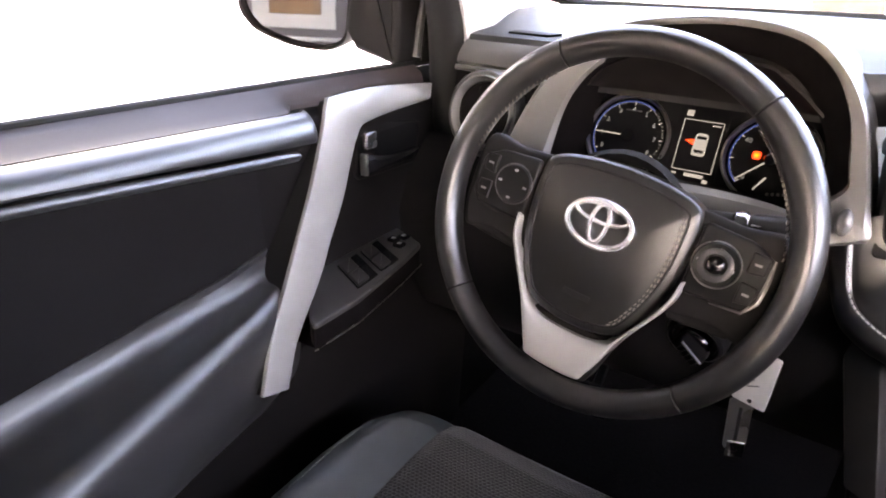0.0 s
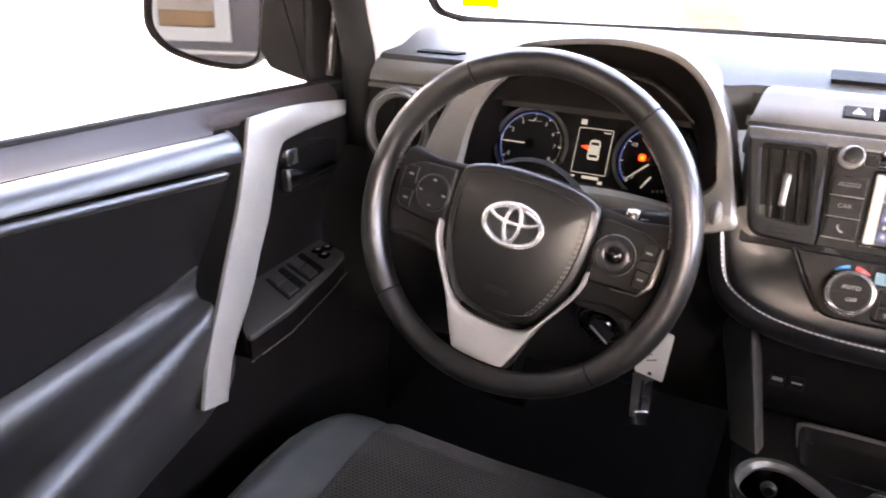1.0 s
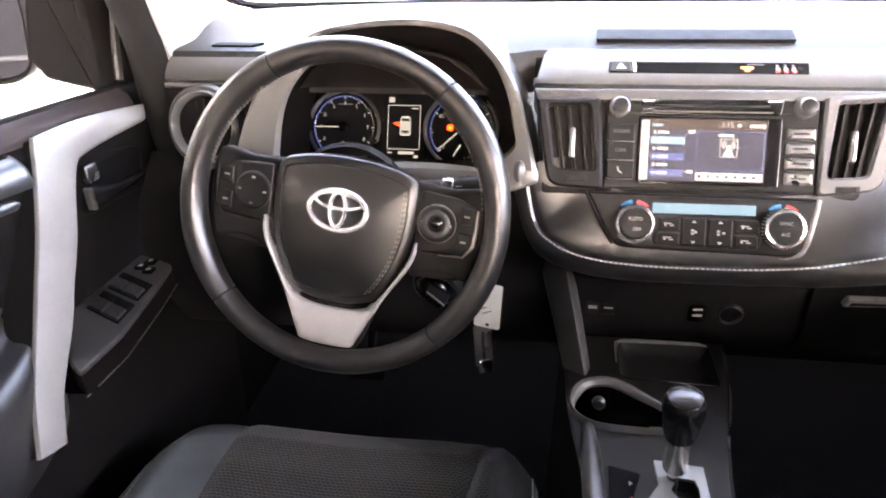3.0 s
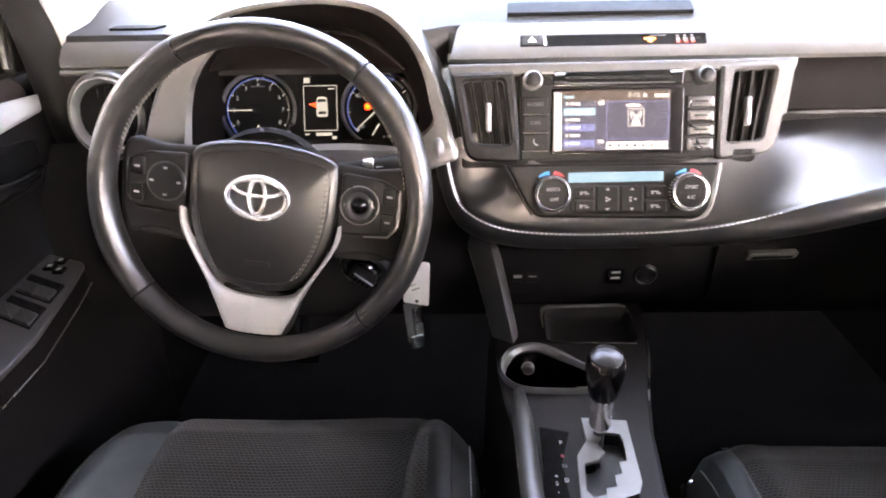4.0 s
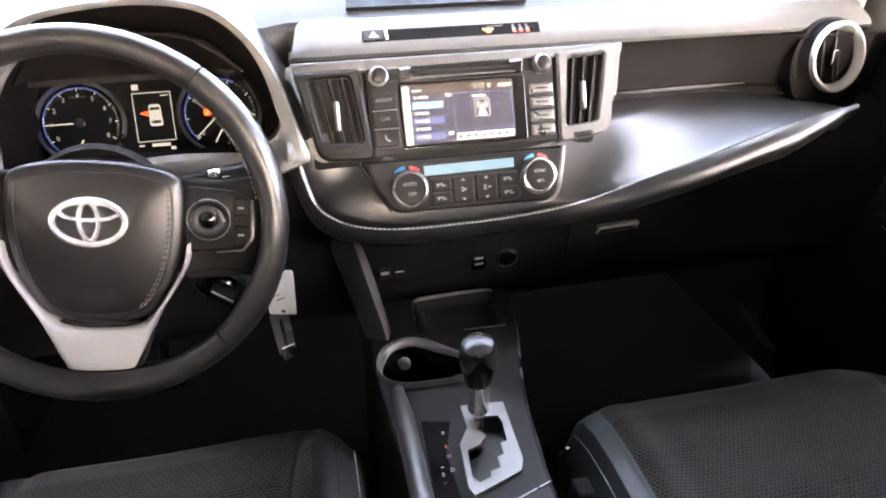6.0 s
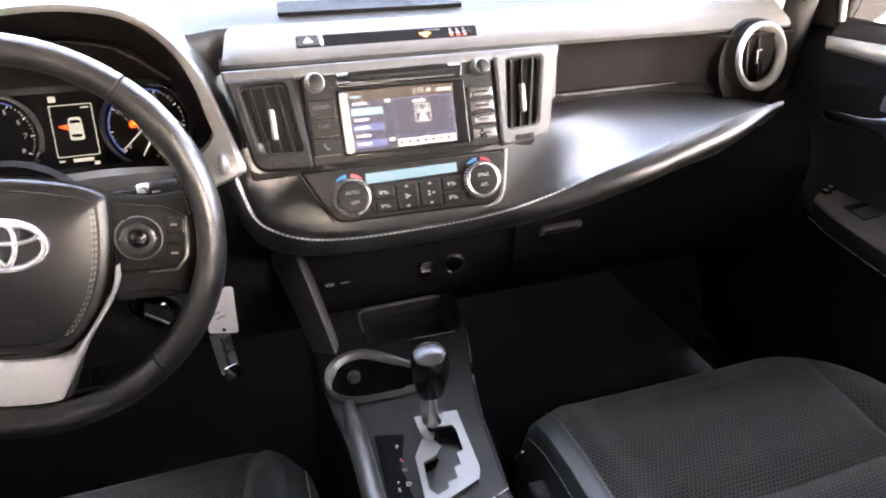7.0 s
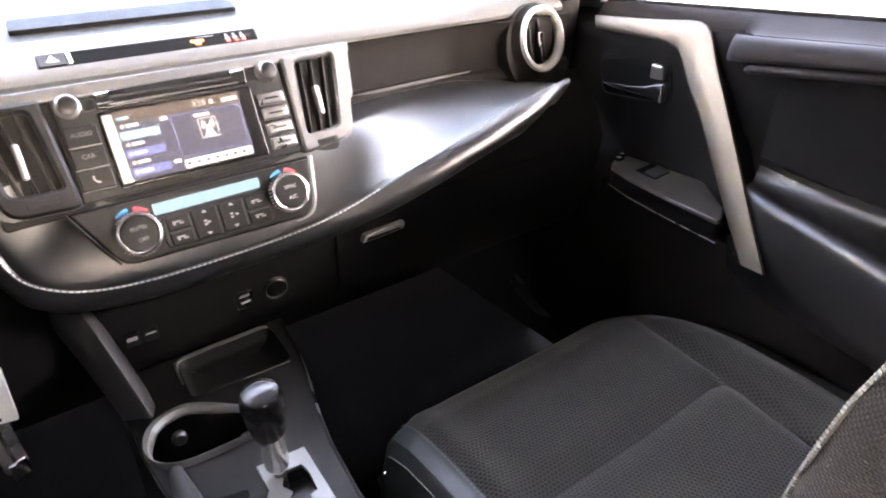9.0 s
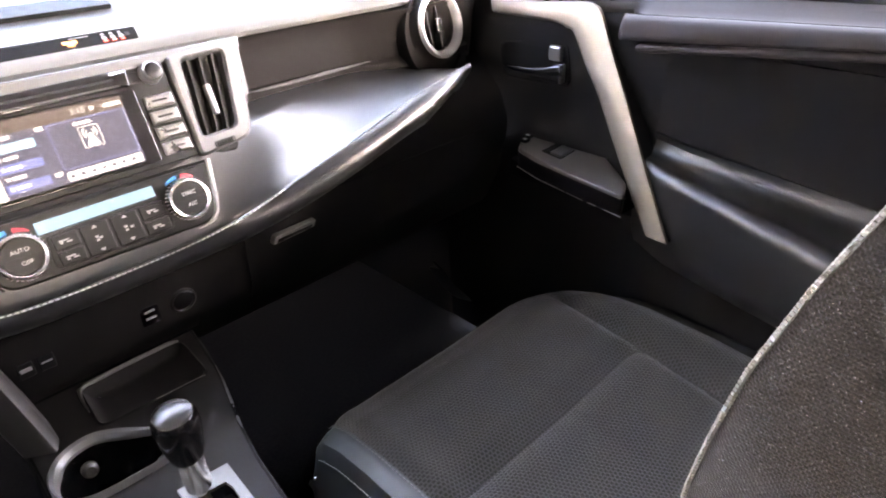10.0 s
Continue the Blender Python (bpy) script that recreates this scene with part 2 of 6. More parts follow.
def inset(poly, d):
    """The polygon drawn in by d, corner by corner."""
    m = len(poly)
    area = sum(poly[i][0] * poly[(i + 1) % m][1] - poly[(i + 1) % m][0] * poly[i][1] for i in range(m))
    sg = 1 if area > 0 else -1
    out = []
    for i in range(m):
        p, a, b = V(poly[i]), V(poly[i - 1]), V(poly[(i + 1) % m])
        e1, e2 = (p - a), (b - p)
        if e1.length < 1e-7:
            e1 = e2
        if e2.length < 1e-7:
            e2 = e1
        n1, n2 = V((-e1.y, e1.x)).normalized() * sg, V((-e2.y, e2.x)).normalized() * sg
        nn = n1 + n2
        if nn.length < 1e-6:
            nn = n1
        nn.normalize()
        out.append(p + nn * (d / max(0.5, nn.dot(n1))))
    for _ in range(4):
        for i in range(m):
            j = (i + 1) % m
            e = V(poly[j]) - V(poly[i])
            if e.length > 1e-9 and (out[j] - out[i]).dot(e) < 0:
                out[i] = out[j] = (out[i] + out[j]) / 2
    return out


def prism(poly, d0, d1, M, bev=0.0015, bm=None, dome=0.0):
    """A slab with that outline in the plane of M, from depth d0 to d1, its front edge rounded."""
    secs = [[M @ V((q[0], q[1], d0)) for q in poly]]
    steps = 3 if bev > 0.0006 else 1
    for k in range(steps + 1):
        a = k / steps * math.pi / 2
        ins = bev * (1 - math.cos(a))
        h = d1 - bev + bev * math.sin(a)
        pl = inset(poly, ins) if ins > 1e-7 else poly
        secs.append([M @ V((q[0], q[1], h)) for q in pl])
    if not dome and bev > 0.0006:
        secs.append([M @ V((q[0], q[1], d1)) for q in inset(poly, bev * 1.3)])
    if dome:
        c = sum((V(q) for q in poly), V((0, 0))) / len(poly)
        base = inset(poly, bev)
        for f in (0.75, 0.45, 0.15):
            secs.append([M @ V((*(c + (V(q) - c) * f), d1 + dome * (1 - f * f))) for q in base])
    return loft(secs, wrap=True, bm=bm)


def ring_prism(outer, inner, d0, d1, M, bev=0.0015, deep=None, bm=None):
    """A frame between two outlines with the same count of places."""
    deep = d0 if deep is None else deep
    o2, i2 = inset(outer, bev), inset(inner, -bev)
    secs = [[M @ V((*q, d0)) for q in outer], [M @ V((*q, d1 - bev)) for q in outer],
            [M @ V((*(V(q) * 0.3 + V(w) * 0.7), d1 - bev * 0.3)) for q, w in zip(outer, o2)],
            [M @ V((*q, d1)) for q in o2], [M @ V((*q, d1)) for q in i2],
            [M @ V((*(V(q) * 0.3 + V(w) * 0.7), d1 - bev * 0.3)) for q, w in zip(inner, i2)],
            [M @ V((*q, d1 - bev)) for q in inner], [M @ V((*q, deep)) for q in inner]]
    return loft(secs, wrap=True, closed=False, cap=False, bm=bm)


def circle(r, n=32, cx=0.0, cy=0.0, ry=None):
    ry = ry or r
    return [V((cx + r * math.cos(2 * math.pi * i / n), cy + ry * math.sin(2 * math.pi * i / n))) for i in range(n)]


def lathe(prof, M, n=32, bm=None):
    """A turned body: (radius, height) places along the z of M."""
    secs = [[M @ V((r * math.cos(2 * math.pi * i / n), r * math.sin(2 * math.pi * i / n), h)) for i in range(n)] for r, h in prof]
    return loft(secs, wrap=True, cap=False, bm=bm)


def tube(path, r, n=8, closed=False, bm=None, flat=1.0, up=V((0, 0, 1))):
    """A rod along a path; r may be a list. flat squeezes it along up."""
    p = [V(q) for q in path]
    m = len(p)
    secs = []
    for i in range(m):
        t = (p[(i + 1) % m] - p[i - 1]) if closed else (p[min(i + 1, m - 1)] - p[max(i - 1, 0)])
        t.normalize()
        s = t.cross(up)
        if s.length < 1e-4:
            s = t.cross(V((1, 0, 0)))
        s.normalize()
        w = s.cross(t).normalized()
        rr = r[i] if isinstance(r, (list, tuple)) else r
        secs.append([p[i] + s * rr * math.cos(a) + w * rr * flat * math.sin(a) for a in (2 * math.pi * k / n for k in range(n))])
    return loft(secs, wrap=True, closed=closed, bm=bm)


def spread(path, step):
    """Places at even steps along a path, with the way at each."""
    p = [V(q) for q in path]
    out, left = [], 0.0
    for a, b in zip(p, p[1:]):
        L = (b - a).length
        d = left
        while d < L:
            out.append((a.lerp(b, d / L), (b - a).normalized()))
            d += step
        left = d - L
    return out


def stitches(path, parent, material, length=0.0035, gap=0.002, r=0.0006, label="", lift=V((0, 0, 0)), slant=V((0, 0, 0))):
    bm = bmesh.new()
    for q, w in spread(path, length + gap):
        d = (w + slant).normalized()
        tube([q + lift, q + lift + d * length * 0.5 + lift * 0.0, q + lift + d * length], [r * 0.7, r, r * 0.7], 5, bm=bm)
    return part("stitching", bm, material, parent, label, kind="stuff")


def lettering(body, size, M, material, parent, name="lettering", align='CENTER'):
    cu = bpy.data.curves.new(name, 'FONT')
    cu.body, cu.size, cu.align_x, cu.align_y, cu.extrude, cu.resolution_u = body, size, align, 'CENTER', 0.0001, 2
    tmp = bpy.data.objects.new(name, cu)
    me = bpy.data.meshes.new_from_object(tmp)
    bpy.data.objects.remove(tmp)
    me.transform(M)
    bm = bmesh.new()
    bm.from_mesh(me)
    return part(name, bm, material, parent, smooth=False)


def box(c, s, r=0.004, M=Matrix(), bm=None):
    """A block with rounded edges; c the middle, s the sizes."""
    hx, hy = s[0] / 2, s[1] / 2
    r = min(r, hx * 0.95, hy * 0.95, s[2] * 0.48)
    poly = rpoly([(-hx, -hy), (hx, -hy), (hx, hy), (-hx, hy)], r, 3)
    M2 = M @ Matrix.Translation(c)
    secs = []
    for k in range(4):
        a = math.pi / 2 * (1 - k / 3)
        secs.append([M2 @ V((*q, -s[2] / 2 + r * (1 - math.cos(math.pi / 2 - a)))) for q in inset(poly, r * (1 - math.cos(a)) * 0.999)])
    for k in range(4):
        a = math.pi / 2 * k / 3
        secs.append([M2 @ V((*q, s[2] / 2 - r * (1 - math.cos(math.pi / 2 - a)))) for q in inset(poly, r * (1 - math.cos(a)) * 0.999)])
    if r < 0.6 * min(hx, hy):
        secs.append([M2 @ V((*q, s[2] / 2)) for q in inset(poly, r * 1.25)])
        secs.insert(0, [M2 @ V((*q, -s[2] / 2)) for q in inset(poly, r * 1.25)])
    return loft(secs, wrap=True, bm=bm)


def plane_frame(o, right, up):
    """A frame with x to the right and y up in a plane, and z out of it."""
    r = V(right).normalized()
    u = (V(up) - r * V(up).dot(r)).normalized()
    n = r.cross(u)
    return Matrix(((r.x, u.x, n.x, o[0]), (r.y, u.y, n.y, o[1]), (r.z, u.z, n.z, o[2]), (0, 0, 0, 1)))

# ---------------------------------------------------------------- the place outside
def sheet(name, x0, x1, y0, y1, z, material, label, n=1):
    bm = loft([[V((x, y, z)) for x in np.linspace(x0, x1, n + 1)] for y in np.linspace(y0, y1, n + 1)], cap=False)
    return tagged(part(name, bm, material, None, label, smooth=False), label, "ground", kind="structure")


sheet("ground", -400, 400, -400, 400, -0.42, M_GROUND, "pale polished concrete ground around the parked car", 4)

# unseen slab overhead, added to hold back sky and sun; open at its sides
deck = part("light_block_ceiling", box((-0.9, -4.3, 2.45), (8.2, 9.4, 0.25), 0.02), M_BLOCKSLAB)
tagged(deck, "unseen grey concrete slab above the car, blocking overhead light", "ceiling", kind="structure")

# added wall: covers the left horizon so less light enters from there
bw = part("wall_side_added", box((-5.1, 1.5, 1.5), (0.2, 21.0, 3.84), 0.02), M_WALL)
tagged(bw, "plain white wall added beyond the driver's window to dim side light", "wall", kind="structure")

# ---------------------------------------------------------------- cabin shell
def slab(name, c, s, material, label, r=0.01, category="car body"):
    return tagged(part(name, box(c, s, r), material, None, label), label, category, kind="structure")


slab("floor", (0, -0.55, 0.02), (1.46, 3.1, 0.06), M_CARPET, "black carpeted car floor", 0.01, "floor")
slab("wall_front", (0, 0.80, 0.36), (1.46, 0.06, 0.72), M_CARPET, "black firewall behind the dashboard", 0.01, "firewall")
slab("wall_rear", (0, -2.1, 0.42), (1.46, 0.06, 0.84), M_BLACK, "dark tailgate trim behind the rear bench", 0.02, "tailgate")
for s in (-1, 1):
    slab("wall_kick", (s * 0.735, 0.56, 0.35), (0.04, 0.56, 0.78), M_CARPET, "black carpeted kick panel in the footwell", 0.01, "kick panel")
    slab("wall_side", (s * 0.745, -1.6, 0.41), (0.05, 1.0, 0.78), M_BLACK, "dark rear door trim", 0.01, "door trim")
    slab("pillar_middle", (s * 0.72, -1.02, 0.66), (0.06, 0.13, 1.2), M_PILLAR, "grey trimmed middle roof pillar", 0.02, "pillar")
    slab("pillar_rear", (s * 0.68, -2.02, 1.03), (0.1, 0.22, 0.45), M_PILLAR, "grey trimmed rear roof pillar", 0.03, "pillar")
roof = loft([[V((x, y, 1.20 + zz - 0.09 * (abs(x) / 0.68) ** 4)) for x in np.linspace(-0.68, 0.68, 15)]
             for y, zz in ((-2.15, -0.03), (-1.6, 0.03), (-0.9, 0.05), (-0.3, 0.03), (0.0, -0.01), (0.12, -0.045))], cap=False)
roof.normal_update()
bmesh.ops.solidify(roof, geom=roof.faces[:], thickness=0.03)
tagged(part("ceiling", roof, M_HEAD, None), "dark grey woven headliner under the car roof", "headliner", kind="structure")

# rear bench, behind the camera
bench = thing("rear_bench", "dark cloth rear seat bench behind the front seats", "seat", (0, -1.6, 0.05))
part("cushion", box((0, -1.52, 0.25), (1.25, 0.5, 0.34), 0.06), M_SEATDK, bench)
part("backrest", box((0, 0, 0), (1.25, 0.16, 0.62), 0.06, pose(0, -1.84, 0.62, -15)), M_SEATDK, bench)

# front roof pillars, with windscreen between: a broad curved trim from the dashboard's end to the glass
for s, nm in ((-1, "pillar_front_a"), (1, "pillar_front_b")):
    inner = catmull([(s * 0.657, 0.225, 0.70), (s * 0.655, 0.212, 0.785), (s * 0.650, 0.190, 0.835), (s * 0.640, 0.150, 0.90), (s * 0.610, 0.06, 1.02), (s * 0.575, -0.02, 1.12)], 4)
    outer = catmull([(s * 0.80, 0.66, 0.70), (s * 0.775, 0.60, 0.79), (s * 0.745, 0.52, 0.86), (s * 0.715, 0.42, 0.93), (s * 0.66, 0.25, 1.05), (s * 0.60, 0.10, 1.14)], 4)
    secs = []
    for a, b in zip(inner, outer):
        w = b - a
        bulge = V((-s * 0.75, -0.15, 0.45)).normalized()
        sec = [a + V((s * 0.03, 0.0, 0.0)), a + V((s * 0.004, -0.002, 0.0))]
        sec += [a + w * t + bulge * (0.035 * math.sin(math.pi * t ** 0.7)) for t in np.linspace(0.0, 1, 12)]
        secs.append(sec + [b + V((s * 0.05, 0, 0)), a + V((s * 0.09, 0.05, 0))])
    tagged(part(nm, loft(secs, wrap=True), M_PILLAR), "light grey plastic front roof pillar trim", "pillar", kind="structure")
    seal = catmull([(s * 0.700, 0.26, 0.60), (s * 0.694, 0.24, 0.66), (s * 0.690, 0.228, 0.72), (s * 0.684, 0.208, 0.82), (s * 0.665, 0.14, 0.93), (s * 0.62, 0.02, 1.08)], 6)
    tagged(part("trim_door_seal", tube(seal, 0.030, 12), M_RUBBER), "thick black rubber door seal beside the dashboard", "seal", kind="structure")

bm = loft([[V((x, 0.78 - 0.13 * (x / 0.7) ** 2 - q * 0.65, 0.775 + 0.385 * q)) for x in np.linspace(-0.72 + q * 0.08, 0.72 - q * 0.08, 13)]
           for q in np.linspace(0, 1, 5)], cap=False)
bm.normal_update()
bmesh.ops.solidify(bm, geom=bm.faces[:], thickness=0.005)
ws = part("window_1", bm, M_GLASS, None)
tagged(ws, "clear curved windscreen glass above the dashboard", "windscreen", kind="structure")
ws.visible_shadow = False
bm = bmesh.new()
tube(catmull([(-0.70, 0.44, 0.95), (-0.72, 0.52, 0.845), (-0.69, 0.57, 0.813), (-0.58, 0.615, 0.807), (-0.3, 0.682, 0.806), (0, 0.706, 0.807),
              (0.3, 0.682, 0.806), (0.58, 0.615, 0.806), (0.69, 0.57, 0.813), (0.72, 0.52, 0.845), (0.70, 0.44, 0.95)], 6), 0.012, 6, bm=bm, flat=0.6)
tagged(part("trim_windscreen", bm, M_RUBBER, None), "black ceramic band and rubber along the windscreen's lower edge", "seal", kind="structure")

# ---------------------------------------------------------------- dashboard
MS = plane_frame((0.036, 0.120, 0.70), (1, 0, 0), (0, 0.42, 1))
dash = thing("dashboard", "black and grey padded dashboard with silver trim", "dashboard", (0, 0.3, 0.3))


def lerp(a, b, t):
    return a + (b - a) * t


# upper pad, running to the windscreen
secs = []
def dash_end(y):
    """Half the width of the dashboard top at a distance along the car."""
    return float(np.interp(y, [0.2, 0.25, 0.47, 0.56, 0.74], [0.652, 0.645, 0.690, 0.690, 0.735]))


for x in np.linspace(-1, 1, 49):
    e = abs(x) ** 4
    yf = 0.232 if x * 0.652 > -0.17 else 0.207
    sec = [V((x * 0.652, yf + o, z)) for o, z in ((0.012, 0.735), (0.004, 0.765), (0.003, 0.781), (0.010, 0.789), (0.03, 0.792))]
    for y, z in ((0.29, 0.7985), (0.36, 0.806), (0.45, 0.811), (0.55, 0.813), (0.65, 0.808), (0.74, 0.79)):
        sec.append(V((x * dash_end(y), y - 0.07 * e * (y - 0.25) / 0.4, z - 0.004 * e)))
    secs.append(sec)
part("upper_pad", solid(secs, 0.006), M_DASH, dash, "matt grey soft-touch dashboard top")

# silver fascia strip across the passenger side
secs = []
for x in np.linspace(-0.163, 0.652, 40):
    k = max(0.0, 1 - (x + 0.163) / 0.014)
    o = 0.012 * k * k
    prof = [(0.235, 0.752), (0.196, 0.7515), (0.186, 0.754), (0.1835, 0.759), (0.188, 0.7655), (0.206, 0.7755), (0.222, 0.784), (0.232, 0.7895), (0.242, 0.790)]
    secs.append([V((x + 0.35 * (z - 0.755) * (k > 0), y + o, z - 0.2 * o)) for y, z in prof])
part("fascia_strip", solid(secs, 0.004), M_STRIP, dash, "wide satin silver trim strip")
# small strip at the outer end by the driver's door
secs = [[V((x, y, z)) for y, z in ((0.225, 0.7525), (0.192, 0.752), (0.184, 0.757), (0.186, 0.765), (0.196, 0.775), (0.207, 0.783))] for x in np.linspace(-0.652, -0.49, 9)]
part("fascia_strip", solid(secs, 0.004), M_STRIP, dash, "short satin trim strip at the door end")
part("trim_lip", tube([(-0.652, 0.183, 0.7505), (-0.49, 0.183, 0.7505)], 0.0038, 8), M_HOOD, dash)

# slit in the upper pad, and the smaller one at the outer end
for cx, cy, cz, w, hd in ((0.038, 0.298, 0.8002, 0.246, 0.028), (-0.575, 0.242, 0.7935, 0.060, 0.008)):
    Mv = plane_frame((cx, cy, cz), (1, 0, 0), (0, 1, 0.085))
    ol = rpoly([(-w / 2, -hd), (w / 2, -hd), (w / 2 + 0.012, hd), (-w / 2 + 0.004, hd)], 0.003, 3)
    part("speaker_slit", prism(ol, -0.004, 0.0012, Mv, 0.0005), M_FACE, dash, "black slit in the dashboard top")

# recessed shelf on the passenger side
secs = [[V((x, y - 0.030 * min(1.0, max(0.0, (x - 0.44) / 0.10)), z)) for y, z in ((0.205, 0.752), (0.209, 0.745), (0.210, 0.72), (0.209, 0.70), (0.208, 0.682), (0.202, 0.677), (0.201, 0.672), (0.212, 0.668), (0.22, 0.66))]
        for x in np.linspace(0.20, 0.655, 24)]
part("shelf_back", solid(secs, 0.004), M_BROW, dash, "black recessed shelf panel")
part("shelf_lip", tube([(0.216 + i * 0.0265, 0.2035 - 0.001 * i, 0.6775 + 0.0006 * i) for i in range(11)], [0.0022] * 8 + [0.0016, 0.001, 0.0005], 6), M_SOFT, dash)

# padded leather panel that sweeps from the driver's knee to the passenger door
EDGE = [(-0.169, 0.118, 0.672), (-0.164, 0.108, 0.643), (-0.154, 0.098, 0.607), (-0.137, 0.082, 0.593), (-0.100, 0.073, 0.579), (-0.039, 0.070, 0.572), (0.061, 0.070, 0.572),
        (0.133, 0.066, 0.5785), (0.185, 0.056, 0.593), (0.259, 0.045, 0.621), (0.341, 0.045, 0.643), (0.430, 0.051, 0.667), (0.510, 0.064, 0.677), (0.574, 0.087, 0.676)]
BACK = [(-0.10, 0.125, 0.690), (-0.085, 0.12, 0.675), (-0.07, 0.11, 0.66), (-0.05, 0.105, 0.65), (-0.02, 0.10, 0.645), (0.01, 0.10, 0.645), (0.06, 0.10, 0.645),
        (0.12, 0.103, 0.652), (0.195, 0.116, 0.661), (0.275, 0.150, 0.668), (0.375, 0.187, 0.672), (0.46, 0.202, 0.673), (0.53, 0.190, 0.663), (0.600, 0.160, 0.652)]
edge, back = catmull(EDGE, 8), catmull(BACK, 8)
secs = []
for i, (q, b) in enumerate(zip(edge, back)):
    d = (q - b)
    out = V((d.x, d.y, d.z)).normalized()
    nrm = V((-0.12 if i < 30 else 0.0, -0.55, 0.8))
    nrm = (nrm - out * nrm.dot(out)).normalized()
    sec = [b + d * t + nrm * (lerp(0.006, -0.004, min(1, max(0, (i - 48) / 24))) * math.sin(math.pi * t ** 1.5)) for t in np.linspace(0, 0.94, 15)]
    sec.insert(0, V((b.x, max(b.y, 0.212), b.z + 0.003)) if b.x > 0.15 else b + (b - sec[1]) * 0.01)
    sec.append(q - out * 0.003 - nrm * 0.0012)
    sec.append(q + out * 0.001 + nrm * 0.0012)
    rr = lerp(0.016, 0.021, min(1.0, i / 80)) * min(1.0, max(0.3, (104 - i) / 14))
    for k in range(1, 7):
        a = k / 6 * radians(115)
        sec.append(q + out * (0.001 + rr * math.sin(a)) - nrm * rr * (1 - math.cos(a)))
    sec.append(q + out * 0.25 * rr - nrm * 2.1 * rr)
    sec.append(q - out * 0.03 - nrm * (0.026 + 1.5 * rr))
    secs.append(sec)
part("knee_pad", solid(secs, 0.003), M_PAD, dash, "black padded leather panel with pale stitching")
line = []
for i, (q, b) in enumerate(zip(edge, back)):
    out = (q - b).normalized()
    nrm = V((-0.12 if i < 30 else 0.0, -0.55, 0.8))
    nrm = (nrm - out * nrm.dot(out)).normalized()
    line.append(q - out * 0.0005 + nrm * 0.0012)
cut = int(len(line) * 0.66)
stitches(line[:cut], dash, M_STITCH, 0.0042, 0.0016, 0.00085, "pale thread along the padded edge")
stitches(line[cut:], dash, M_GREYINK, 0.0042, 0.0016, 0.0006, "grey thread along the padded edge")

# lower dashboard
secs = []
for x in np.linspace(-0.70, 0.70, 29):
    mid = math.exp(-((x - 0.02) / 0.12) ** 4)
    secs.append([V((x, y, z)) for y, z in ((0.19, 0.655), (0.135, 0.60), (0.118, 0.555), (0.122, 0.51), (0.125 + 0.0 * mid, 0.46), (0.150, 0.405), (0.165, 0.388), (0.21, 0.392), (0.5, 0.44))])
part("lower_panel", solid(secs, 0.004), M_LOWER, dash, "black lower dashboard panel")
secs = [[V((x, y - 0.0007, z)) for y, z in ((0.1195, 0.552), (0.1198, 0.53), (0.1215, 0.51), (0.1230, 0.485), (0.1242, 0.46), (0.136, 0.434))] for x in np.linspace(0.19, 0.62, 12)]
part("glove_box", solid(secs, 0.003), M_LOWER, dash, "black glove box lid")
MG = plane_frame((0.2575, 0.1115, 0.5165), (1, 0, 0.02), (0, -0.1, 1))
gh = part("glove_box_handle", prism(rpoly([(-0.034, -0.006), (0.030, -0.004), (0.034, 0.005), (-0.029, 0.005)], 0.002), -0.005, 0.004, MG, 0.001), M_SILVER, dash, "grey glove box latch")
part("latch_recess", prism(rpoly([(-0.028, -0.0045), (0.026, -0.0028), (0.028, 0.0005), (-0.025, 0.0005)], 0.001), 0.003, 0.0046, MG, 0.0004), M_RUBBER, gh)

# outer panels that carry the end vents
for x0, x1 in ((-0.652, -0.50), (0.600, 0.655)):
    secs = [[V((x, y, z)) for y, z in ((0.215, 0.752), (0.185, 0.745), (0.176, 0.71), (0.172, 0.66), (0.176, 0.62), (0.19, 0.60))] for x in np.linspace(x0, x1, 5)]
    part("end_panel", solid(secs, 0.004), M_LOWER, dash)

# instrument hood
OUT = [(-0.535, 0.635), (-0.525, 0.70), (-0.497, 0.765), (-0.462, 0.806), (-0.42, 0.826), (-0.36, 0.836), (-0.30, 0.838), (-0.245, 0.828), (-0.21, 0.803), (-0.183, 0.765), (-0.167, 0.715),
       (-0.1575, 0.683), (-0.1525, 0.664), (-0.163, 0.656), (-0.205, 0.643), (-0.30, 0.630), (-0.42, 0.625)]
INN = [(-0.470, 0.665), (-0.474, 0.70), (-0.465, 0.745), (-0.442, 0.778), (-0.41, 0.793), (-0.36, 0.80), (-0.31, 0.80), (-0.268, 0.792), (-0.236, 0.770), (-0.213, 0.735), (-0.202, 0.705),
       (-0.203, 0.688), (-0.207, 0.678), (-0.216, 0.671), (-0.245, 0.6745), (-0.31, 0.677), (-0.42, 0.670)]
o2 = catmull([(x, z, 0) for x, z in OUT], 5, True)
i2 = catmull([(x, z, 0) for x, z in INN], 5, True)


def hy(z):
    return 0.095 + 0.30 * max(0.0, z - 0.66) * 1.1


def ring3(o, y, k=0.0, s=1.0, fall=0.0):
    return [V((-0.345 + (q.x + 0.345) * s, y + hy(q.y) - 0.095, lerp(q.y, 0.79 if q.y > 0.79 else q.y, k) - fall * min(1.0, max(0.0, (0.71 - q.y) / 0.03)))) for q in o]


